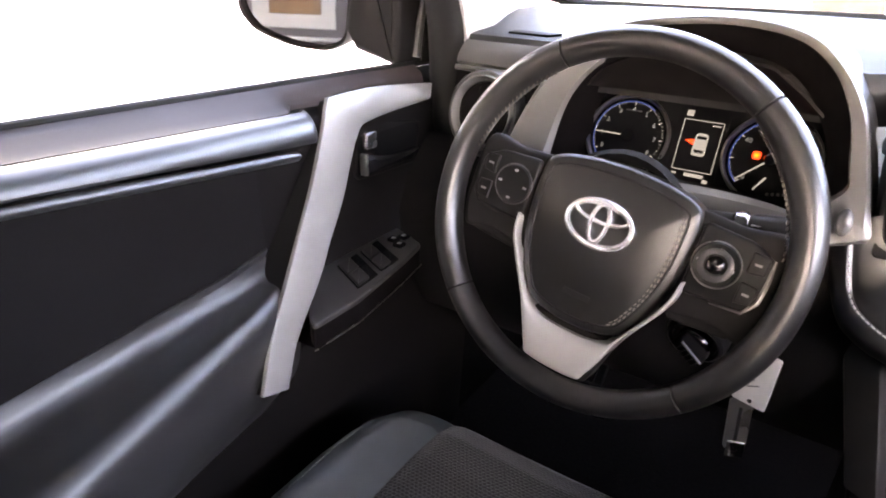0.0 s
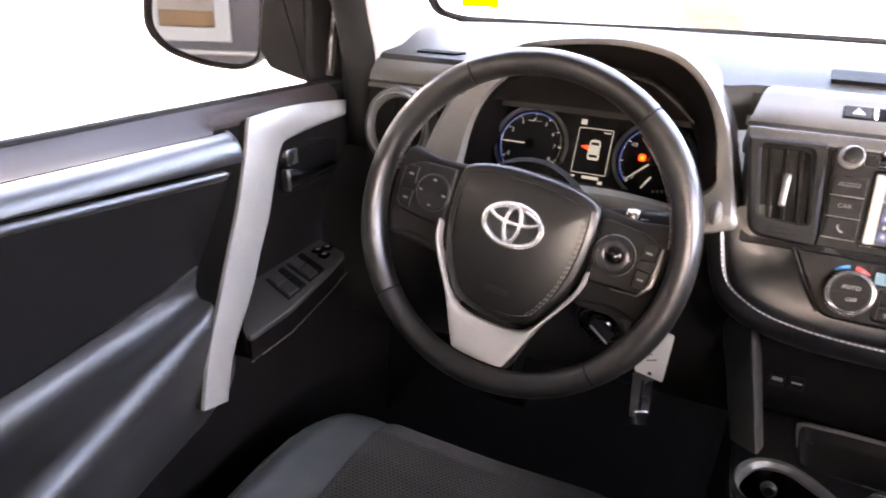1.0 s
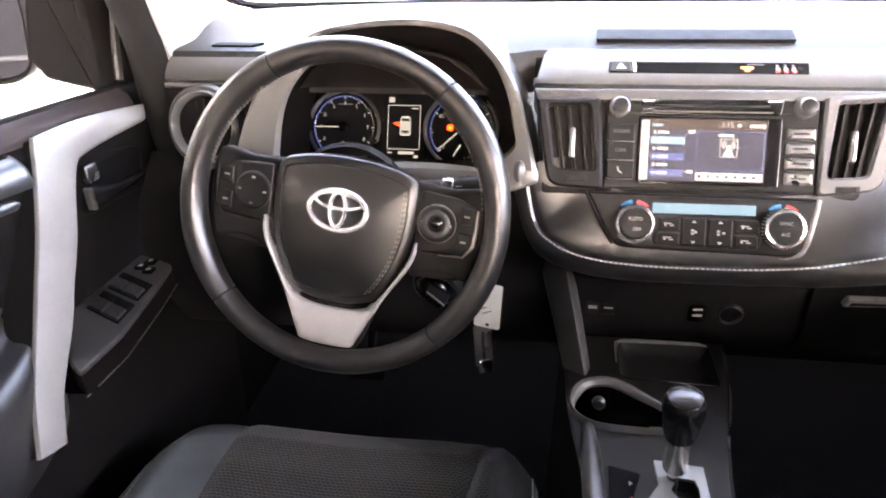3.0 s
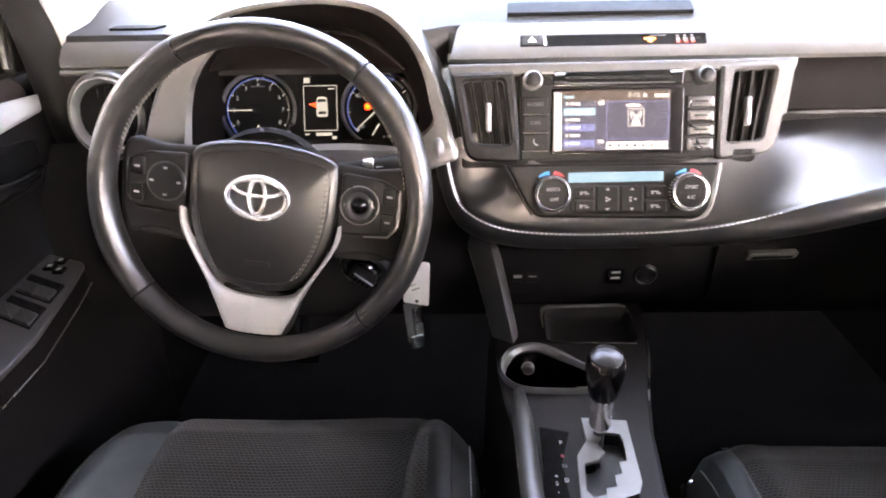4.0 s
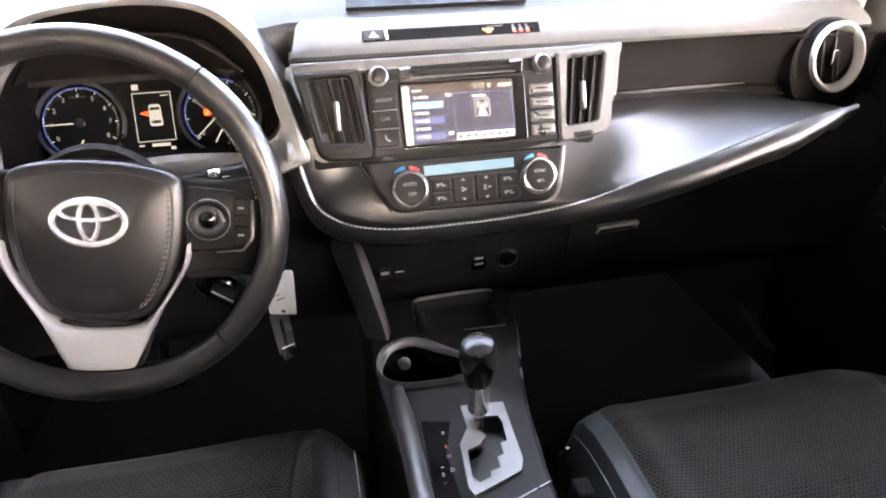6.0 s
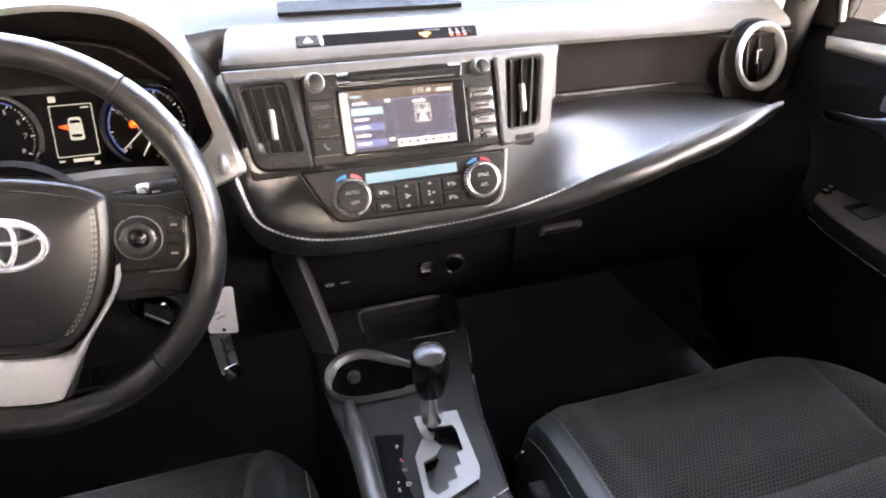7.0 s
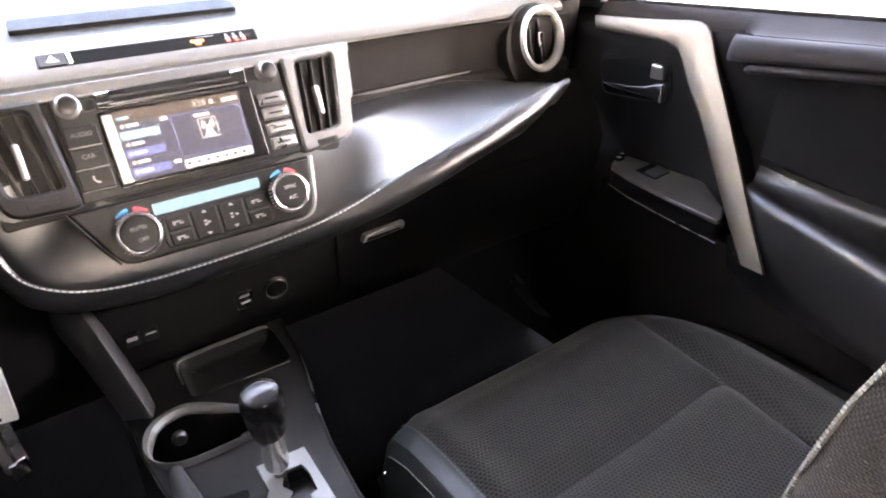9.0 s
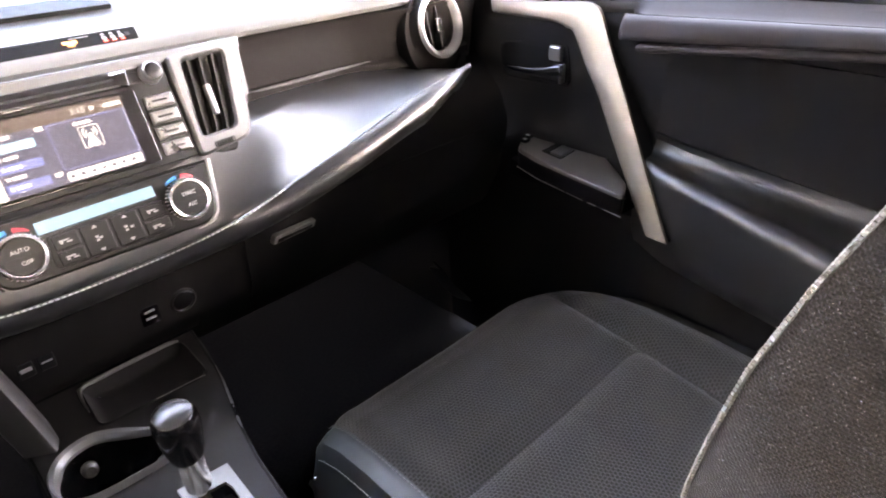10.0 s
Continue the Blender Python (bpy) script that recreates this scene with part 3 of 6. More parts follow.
def band(q):
    """Share of the surround's width that the silver band takes: all of it beside the driver's vent, a thin line over the top."""
    left = min(1.0, max(0.0, (-0.425 - q.x) / 0.03))
    low = min(1.0, max(0.0, (0.80 - q.y) / 0.07))
    return lerp(lerp(0.24, 0.46, low), 1.0, max(left, min(1.0, max(0.0, (0.705 - q.y) / 0.03))))


def between(f):
    return [a.lerp(b, f(a)) for a, b in zip(o2, i2)]


part("instrument_hood", loft([ring3(o2, 0.109), ring3(o2, 0.14, 0.05), ring3(o2, 0.20, 0.2, 1.01), ring3(o2, 0.27, 0.55, 1.03), ring3(o2, 0.36, 1.02, 1.06)], wrap=True, cap=False), M_DASH, dash, "grey hood over the instruments")
part("hood_trim", loft([ring3(o2, 0.1085), ring3(o2, 0.100), ring3(between(lambda q: 0.12 * band(q)), 0.0955), ring3(between(lambda q: 0.5 * band(q)), 0.0965),
                        ring3(between(lambda q: 0.9 * band(q)), 0.100), ring3(between(band), 0.108)], wrap=True, cap=False), M_HOOD, dash, "satin silver surround of the instruments")
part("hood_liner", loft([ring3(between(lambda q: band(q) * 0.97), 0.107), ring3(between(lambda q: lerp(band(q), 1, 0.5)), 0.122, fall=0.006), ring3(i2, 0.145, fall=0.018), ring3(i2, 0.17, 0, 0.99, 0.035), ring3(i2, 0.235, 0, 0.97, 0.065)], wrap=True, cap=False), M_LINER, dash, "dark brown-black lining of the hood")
secs = []
for x in np.linspace(-0.462, -0.216, 25):
    zt = float(np.interp(x, [-0.465, -0.442, -0.41, -0.36, -0.31, -0.268, -0.236, -0.213], [0.750, 0.778, 0.793, 0.80, 0.80, 0.792, 0.770, 0.750]))
    secs.append([V((x, lerp(0.2090, 0.168, t ** 1.4), lerp(0.7465, zt, t))) for t in np.linspace(0, 1, 9)])
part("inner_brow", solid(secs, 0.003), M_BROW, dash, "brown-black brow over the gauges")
# block that closes the space behind the centre stack
part("stack_core", prism(rpoly([(-0.184, -0.056), (0.168, -0.052), (0.200, 0.058), (-0.194, 0.058)], 0.006), -0.10, -0.006, MS, 0.002), M_BLACK, dash)
# shadow gap and grey ledge under the strip
part("stack_brow", prism(rpoly([(-0.196, 0.052), (0.208, 0.056), (0.210, 0.068), (-0.199, 0.066)], 0.003), -0.10, 0.004, MS, 0.002), M_SOFT, dash)

# narrow display with the hazard switch, in the strip
MT = plane_frame((0.036, 0.206, 0.7735), (1, 0, 0), (0, 0.052, 0.032))
disp = thing("warning_display", "narrow black display with belt warning lamps", "display", (0.036, 0.2, 0.77))
part("surround", prism(rpoly([(-0.110, -0.011), (0.121, -0.010), (0.124, 0.010), (-0.108, 0.010)], 0.002), -0.004, 0.0024, MT, 0.0006), M_FACE, disp)
hz = part("hazard_button", prism(rpoly([(-0.108, -0.0095), (-0.082, -0.0095), (-0.082, 0.0085), (-0.107, 0.0085)], 0.002), 0.0, 0.0042, MT, 0.001), M_KEYS, disp, "dark grey hazard light switch")
tri = [(-0.1005, -0.0045), (-0.0885, -0.0045), (-0.0945, 0.0055)]
part("triangle", prism([V(q) for q in tri], 0.004, 0.0046, MT, 0.0001), M_INK, hz, smooth=False)
part("divider", box((-0.0785, -0.0005, 0.003), (0.0035, 0.018, 0.003), 0.001, MT), M_CHROME, disp)
am = bmesh.new()
prism(rpoly([(0.045, -0.002), (0.060, -0.002), (0.060, 0.0025), (0.045, 0.0025)], 0.001), 0.0022, 0.0028, MT, 0.0001, am)
prism(rpoly([(0.049, -0.006), (0.056, -0.006), (0.056, -0.002), (0.049, -0.002)], 0.001), 0.0022, 0.0028, MT, 0.0001, am)
part("airbag_lamp", am, G_AMBER, disp, "amber warning lamp", smooth=False)
part("caption", box((0.063, 0.0055, 0.0026), (0.020, 0.0012, 0.0004), 0.0001, MT), M_GREYINK, disp, smooth=False)
for i in range(3):
    bm = bmesh.new()
    prism(rpoly([(0.0855 + i * 0.009, 0.003), (0.0885 + i * 0.009, 0.003), (0.0885 + i * 0.009, 0.006), (0.0855 + i * 0.009, 0.006)], 0.0004, 2), 0.0022, 0.0028, MT, 0.0001, bm)
    prism(rpoly([(0.0842 + i * 0.009, -0.0035), (0.0898 + i * 0.009, -0.0035), (0.089 + i * 0.009, 0.002), (0.085 + i * 0.009, 0.002)], 0.0008, 2), 0.0022, 0.0028, MT, 0.0001, bm)
    part("belt_symbol", bm, M_GREYINK, disp, smooth=False)
    part("belt_lamp", prism(rpoly([(0.0845 + i * 0.009, -0.0072), (0.0895 + i * 0.009, -0.0072), (0.0895 + i * 0.009, -0.0045), (0.0845 + i * 0.009, -0.0045)], 0.0005, 2), 0.0022, 0.0028, MT, 0.0001), G_RED, disp, smooth=False)
part("belt_symbol", prism(circle(0.003, 10, 0.112, 0), 0.0022, 0.0028, MT, 0.0001), M_BLACK, disp, smooth=False)


# ---------------------------------------------------------------- centre stack: vents
def stack_vent(label, outer, slot, bezel, side):
    v = thing("air_vent", label, "air vent", MS @ V((outer[0][0], outer[0][1], 0)), "centre air vents")
    n = 5
    oo, ii = rpoly(outer, [0.004, 0.004, 0.016, 0.010] if side > 0 else [0.004, 0.004, 0.010, 0.016], n), rpoly(slot, 0.006, n)
    part("bezel", ring_prism(oo, ii, -0.02, 0.010, MS, 0.003, -0.012), bezel, v)
    part("duct", prism(rpoly(slot, 0.006, n), -0.03, -0.018, MS, 0.001), M_RUBBER, v)
    (ax, ay), (bx, by), (cx, cy), (dx, dy) = slot
    for f in (0.2, 0.5, 0.8):
        top, bot = V((lerp(ax, bx, f), lerp(ay, by, f))), V((lerp(dx, cx, f), lerp(dy, cy, f)))
        secs = []
        for t in np.linspace(0, 1, 6):
            q = bot.lerp(top, t)
            secs.append([MS @ V((q.x + e, q.y, h)) for e, h in ((-0.0012, 0.0035), (0.0012, 0.0035), (0.0022, -0.001), (0.001, -0.016), (-0.001, -0.016), (-0.0022, -0.001))])
        part("slat", loft(secs, wrap=True), M_KEYS, v)
    q = V((lerp(dx, cx, 0.5), lerp(dy, cy, 0.5))).lerp(V((lerp(ax, bx, 0.5), lerp(ay, by, 0.5))), 0.42)
    part("slider_tab", box((q.x, q.y, 0.006), (0.0062, 0.034, 0.010), 0.0025, MS), M_SILVER, v, "silver slider tab")
    w = V((lerp(dx, cx, 0.5), dy - 0.0115))
    part("vent_wheel_slot", prism(rpoly([w + V(q) for q in ((-0.012, -0.004), (0.014, -0.003), (0.014, 0.004), (-0.012, 0.003))], 0.002), 0.0, 0.0105, MS, 0.0006), M_KEYS, v)
    bm = bmesh.new()
    for i in range(8):
        box((w.x - 0.008 + i * 0.0024, w.y, 0.0108), (0.0012, 0.0045, 0.0012), 0.0003, MS, bm)
    part("thumb_wheel", bm, M_BLACK, v)
    return v


# both bezels are one satin plastic; the left is coloured darker for its shade
stack_vent("satin centre air vent, bezel darkened for shade, with silver slider tab", [(-0.196, 0.055), (-0.122, 0.056), (-0.114, -0.050), (-0.178, -0.047)],
           [(-0.182, 0.046), (-0.134, 0.047), (-0.125, -0.028), (-0.170, -0.026)], M_BEZELSHADE, -1)
stack_vent("satin centre air vent, bezel in its lit tone, with silver slider tab", [(0.120, 0.060), (0.205, 0.066), (0.184, -0.042), (0.117, -0.050)],
           [(0.134, 0.053), (0.183, 0.056), (0.168, -0.026), (0.127, -0.029)], M_VENTBZ, 1)
part("vent_wing", prism(rpoly([(0.197, 0.062), (0.207, 0.067), (0.198, 0.004), (0.190, 0.0)], 0.002), -0.03, 0.006, MS, 0.002), M_VENTBZ, dash, "satin edge beside the vent")


# ---------------------------------------------------------------- centre stack: radio
radio = thing("infotainment_unit", "gloss black car radio with lit touch screen", "car radio", MS @ V((0, 0, 0)))
part("body", prism(rpoly([(-0.114, -0.047), (0.117, -0.046), (0.1155, 0.058), (-0.114, 0.056)], 0.003), -0.03, 0.004, MS, 0.0015), M_KEYS, radio)
part("screen_glass", prism(rpoly([(-0.078, -0.041), (0.078, -0.041), (0.078, 0.036), (-0.078, 0.036)], 0.003), 0.0, 0.0055, MS, 0.0012), M_GLOSS, radio)
slot = part("disc_bezel", prism(rpoly([(-0.076, 0.0375), (0.076, 0.0385), (0.078, 0.057), (-0.076, 0.055)], 0.003), 0.0, 0.0075, MS, 0.002), M_GLOSS, radio)
part("disc_slot", box((0.0, 0.048, 0.0072), (0.125, 0.0026, 0.003), 0.001, MS), M_RUBBER, slot)
part("slot_lip", tube([MS @ V((x, 0.0415, 0.0076)) for x in np.linspace(-0.066, 0.066, 8)], 0.0009, 6), M_BEZEL, slot)
# chrome bars laid where white highlights sit at the ends of the slot
for u0, u1, v in ((-0.074, -0.062, 0.0515), (-0.075, -0.060, 0.0425), (0.060, 0.074, 0.0525)):
    part("slot_end_glint", tube([MS @ V((u0, v, 0.0082)), MS @ V((u1, v + 0.0008, 0.0082))], [0.0018, 0.0012], 8), M_CHROME, slot, "bright bar for the highlight at the slot's end")
scr = part("screen", prism(rpoly([(-0.074, -0.0365), (0.062, -0.0365), (0.062, 0.033), (-0.074, 0.033)], 0.001), 0.0052, 0.0059, MS, 0.0001), G_SCR, radio, "lit display showing a station list", smooth=False)


def lit(x0, y0, x1, y1, g, name="screen_field", h=0.0063, parent=None):
    return part(name, box(((x0 + x1) / 2, (y0 + y1) / 2, h), (x1 - x0, y1 - y0, 0.0004), 0.0002, MS), g, parent or scr, smooth=False)


lit(-0.0745, -0.0365, -0.0655, 0.0315, G_SCRW)                      # bright left edge
lit(-0.066, 0.021, 0.062, 0.033, G_SCRG)                            # top bar
for i in range(6):
    y = 0.018 - i * 0.0092
    lit(-0.0635, y - 0.0042, -0.026, y + 0.0042, G_SCRL if i == 1 else G_SCRB if i % 2 else G_SCR)
    lit(-0.061, y - 0.0016, -0.058, y + 0.0016, G_SCRW, h=0.0067)
    lit(-0.056, y - 0.0016, -0.044, y + 0.0016, G_SCRW, h=0.0067)
for y in (0.019, -0.026):
    lit(-0.0225, y - 0.002, -0.0155, y + 0.002, G_SCRW)
for q in ((-0.013, -0.024, 0.060, -0.0232), (-0.013, 0.0195, 0.060, 0.0203), (-0.013, -0.024, -0.0122, 0.0203), (0.0592, -0.024, 0.060, 0.0203)):
    lit(*q, G_SCRB)
lit(-0.0125, -0.0355, 0.060, -0.0265, G_SCRW)
for i in range(7):
    lit(-0.010 + i * 0.0098, -0.0325, -0.006 + i * 0.0098, -0.0295, G_SCR, h=0.0067)
lit(0.010, 0.014, 0.027, 0.0172, G_SCRW)
for q in ((0.0125, -0.009, 0.0315, -0.0082), (0.0125, 0.0112, 0.0315, 0.012), (0.0125, -0.009, 0.0133, 0.012), (0.0307, -0.009, 0.0315, 0.012)):
    lit(*q, G_SCRW)
bm = bmesh.new()
prism([V(q) for q in ((0.0160, -0.0075), (0.0280, -0.0075), (0.0230, 0.0048), (0.0210, 0.0048))], 0.0062, 0.0067, MS, 0.0001, bm)
for sd in (-1, 1):                                                  # waves beside the mast
    for r0 in (0.0028, 0.0056):
        arc = [(0.0220 + sd * r * math.cos(a), 0.0052 + r * math.sin(a)) for r, aa in ((r0, (-0.8, -0.4, 0.0, 0.4, 0.8)), (r0 + 0.0014, (0.8, 0.4, 0.0, -0.4, -0.8))) for a in aa]
        prism([V(q) for q in (arc if sd > 0 else arc[::-1])], 0.0062, 0.0067, MS, 0.00005, bm)
part("aerial_symbol", bm, G_SCRW, scr, smooth=False)
lettering("3:15", 0.0085, MS @ Matrix.Translation((0.019, 0.0272, 0.0067)), G_SCRW, scr, "clock")
lit(0.030, 0.025, 0.034, 0.029, G_SCRW, h=0.0067)
lit(0.043, 0.0245, 0.060, 0.0285, G_SCRW, h=0.0067)
lit(-0.063, 0.0245, -0.051, 0.0275, G_SCRL, h=0.0067)


def knob(M, parent, r, h, material, name="knob", top=None):
    k = part(name, lathe([(r * 1.12, 0), (r * 1.12, h * 0.15), (r * 0.98, h * 0.22), (r * 0.96, h * 0.8), (r * 0.9, h * 0.94), (r * 0.8, h)], M, 28), material, parent)
    part("knob_cap", lathe([(r * 0.80, h * 0.9), (r * 0.80, h + 0.0004), (r * 0.72, h + 0.0008), (0.0005, h + 0.0006)], M, 28), top or M_KEYS, k)
    bm = bmesh.new()
    for i in range(24):
        a = 2 * math.pi * i / 24
        box((0.98 * r * math.cos(a), 0.98 * r * math.sin(a), h * 0.5), (0.0007, 0.0007, h * 0.55), 0.0002, M, bm)
    part("knurling", bm, material, k)
    return k


for u, v in ((-0.100, 0.046), (0.100, 0.048)):
    knob(MS @ Matrix.Translation((u, v, 0.004)), radio, 0.0105, 0.013, M_BEZEL, "dial", M_KEYS)
    part("dial_caption", box((u + 0.019 * (1 if u < 0 else -1), v + 0.0085, 0.0044), (0.016, 0.002, 0.0004), 0.0001, MS), M_GREYINK, radio, smooth=False)
    part("eject_button" if u > 0 else "power_button", prism(rpoly([V((u + (0.018 if u < 0 else -0.018), v - 0.001)) + V(q) for q in ((-0.006, -0.006), (0.006, -0.006), (0.006, 0.005), (-0.006, 0.005))], 0.001), 0.002, 0.0065, MS, 0.001), M_KEYS, radio)
for k, txt in enumerate(("AUDIO", "CAR", "")):
    y = 0.017 - k * 0.0215
    b = part("side_button", prism(rpoly([(-0.1115, y - 0.0098), (-0.081, y - 0.0098), (-0.081, y + 0.0098), (-0.1115, y + 0.0098)], 0.0012), 0.002, 0.0068, MS, 0.0012), M_KEYS, radio)
    if txt:
        lettering(txt, 0.0062, MS @ Matrix.Translation((-0.0965, y + 0.001, 0.0070)), M_GREYINK, b)
    else:
        part("handset_symbol", tube([MS @ V((-0.0985, y + 0.0035, 0.007)), MS @ V((-0.0985, y, 0.0072)), MS @ V((-0.096, y - 0.003, 0.0072)), MS @ V((-0.0935, y - 0.0035, 0.007))], 0.0009, 6), M_INK, b)
    part("button_edge", box((-0.096, y - 0.0104, 0.0045), (0.030, 0.0008, 0.003), 0.0002, MS), M_BEZEL, b, smooth=False)
for k in range(4):
    y = 0.019 - k * 0.0165
    b = part("side_button", prism(rpoly([(0.083, y - 0.0068), (0.113, y - 0.0068), (0.112, y + 0.0062), (0.083, y + 0.0062)], 0.0015), 0.002, 0.0095, MS, 0.003), M_BEZEL, radio, "glossy grey tune button")
    part("button_caption", box((0.097, y, 0.0096), (0.016, 0.0022, 0.0004), 0.0001, MS), M_KEYS, b, smooth=False)

# ---------------------------------------------------------------- centre stack: climate panel
clim = thing("climate_panel", "black climate control panel with two ringed dials", "climate control", MS @ V((0, -0.09, 0)))
cp = rpoly([(-0.132, -0.052), (-0.098, -0.116), (0.098, -0.119), (0.112, -0.110), (0.122, -0.052)], [0.004, 0.014, 0.012, 0.012, 0.004])
part("body", prism(cp, -0.03, 0.006, MS, 0.003), M_KEYS, clim)
part("silver_edge", tube([MS @ V((*q, 0.0058)) for q in catmull([(0.1225, -0.053), (0.118, -0.08), (0.113, -0.104), (0.105, -0.116), (0.094, -0.1205), (0.085, -0.121)], 5)],
                         [0.0026] * 16 + [0.002, 0.0016, 0.0013, 0.001, 0.0009, 0.0008, 0.0007, 0.0006, 0.0005, 0.0004], 8), M_SILVER, clim, "satin silver edge")
part("silver_edge", tube([MS @ V((*q, 0.0058)) for q in catmull([(-0.133, -0.053), (-0.125, -0.068), (-0.112, -0.093), (-0.10, -0.112)], 5)], 0.0016, 8), M_BEZELSHADE, clim)
part("lcd", prism(rpoly([(-0.057, -0.0745), (0.056, -0.0735), (0.056, -0.0620), (-0.057, -0.0625)], 0.001), 0.004, 0.0072, MS, 0.0004), G_LCD, clim, "pale blue lit display", smooth=False)
for u, v in ((-0.077, -0.0875), (0.085, -0.0865)):
    Mk = MS @ Matrix.Translation((u, v, 0.006))
    d = part("dial", lathe([(0.0225, 0), (0.0225, 0.004), (0.0222, 0.010), (0.0212, 0.0122), (0.0185, 0.0128), (0.0176, 0.0116), (0.0176, 0.006)], Mk, 40), M_RING, clim, "chrome ringed dial")
    part("dial_face", lathe([(0.0176, 0.006), (0.0176, 0.0112), (0.0165, 0.0122), (0.0004, 0.0126)], Mk, 32), M_KEYS, d)
    part("dial_split", box((0, -0.0005, 0.0126), (0.031, 0.0007, 0.0006), 0.0002, Mk), M_RUBBER, d, smooth=False)
    lettering("AUTO" if u < 0 else "SYNC", 0.0058, Mk @ Matrix.Translation((0.0, 0.0055, 0.0130)), M_INK, d)
    lettering("OFF" if u < 0 else "A/C", 0.0058, Mk @ Matrix.Translation((0.002 if u < 0 else 0.0, -0.0065, 0.0130)), M_INK, d)
    bm = bmesh.new()
    for k in range(36):
        a = 2 * math.pi * k / 36
        box((0.0226 * math.cos(a), 0.0226 * math.sin(a), 0.006), (0.0008, 0.0008, 0.008), 0.0002, Mk, bm)
    part("knurling", bm, M_BEZEL, d)
    for sx, g, nm in ((-1, (0.05, 0.30, 0.62), "cool_mark"), (1, (0.55, 0.05, 0.06), "warm_mark")):
        arc = [Mk @ V((0.0262 * math.sin(sx * a), 0.0262 * math.cos(a) - 0.001, 0.0008)) for a in np.linspace(0.1, 0.62, 7)]
        mk = bpy.data.materials.get(nm) or mat(nm, g, 0.4, 0, 0.02, 60, 0)
        part(nm, tube(arc, [0.0022, 0.0022, 0.002, 0.0018, 0.0015, 0.0012, 0.0008], 6, flat=0.3, up=MS.col[2].xyz), mk, clim)
part("key_field", prism(rpoly([(-0.052, -0.111), (0.060, -0.112), (0.064, -0.104), (0.060, -0.078), (-0.052, -0.077), (-0.055, -0.105)], 0.004), 0.003, 0.0075, MS, 0.0012), M_KEYS, clim)
for (u, v, w, h) in ((-0.0375, -0.0865, 0.0235, 0.0145), (-0.0375, -0.1025, 0.0235, 0.0135), (-0.0105, -0.0945, 0.0265, 0.031), (0.0185, -0.0945, 0.0265, 0.031), (0.0470, -0.0865, 0.0255, 0.0145), (0.0470, -0.1030, 0.0255, 0.0135)):
    b = part("climate_key", prism(rpoly([(u - w / 2, v - h / 2), (u + w / 2, v - h / 2), (u + w / 2, v + h / 2), (u - w / 2, v + h / 2)], 0.0015), 0.005, 0.0092, MS, 0.0012), M_KEYS, clim)
    bm = bmesh.new()
    if h > 0.02:
        for sg in (-1, 1):
            prism([V((u - 0.0028, v + sg * 0.0105)), V((u + 0.0028, v + sg * 0.0105)), V((u, v + sg * 0.0135))], 0.009, 0.0096, MS, 0.0001, bm)
        for k in range(3 if u < 0 else 5):
            a = 2.1 * k
            box((u + 0.0022 * math.cos(a) * (1 if u < 0 else 1.7), v + 0.002 * math.sin(a), 0.0094), (0.0032, 0.0022, 0.0005), 0.0003, MS, bm)
    else:
        box((u - 0.002, v + 0.0008, 0.0094), (0.009, 0.0014, 0.0005), 0.0002, MS, bm)
        box((u + 0.0025, v - 0.0014, 0.0094), (0.005, 0.0014, 0.0005), 0.0002, MS, bm)
        box((u - 0.0045, v - 0.0012, 0.0094), (0.0025, 0.0022, 0.0005), 0.0002, MS, bm)
    part("key_symbol", bm, M_INK, b, smooth=False)


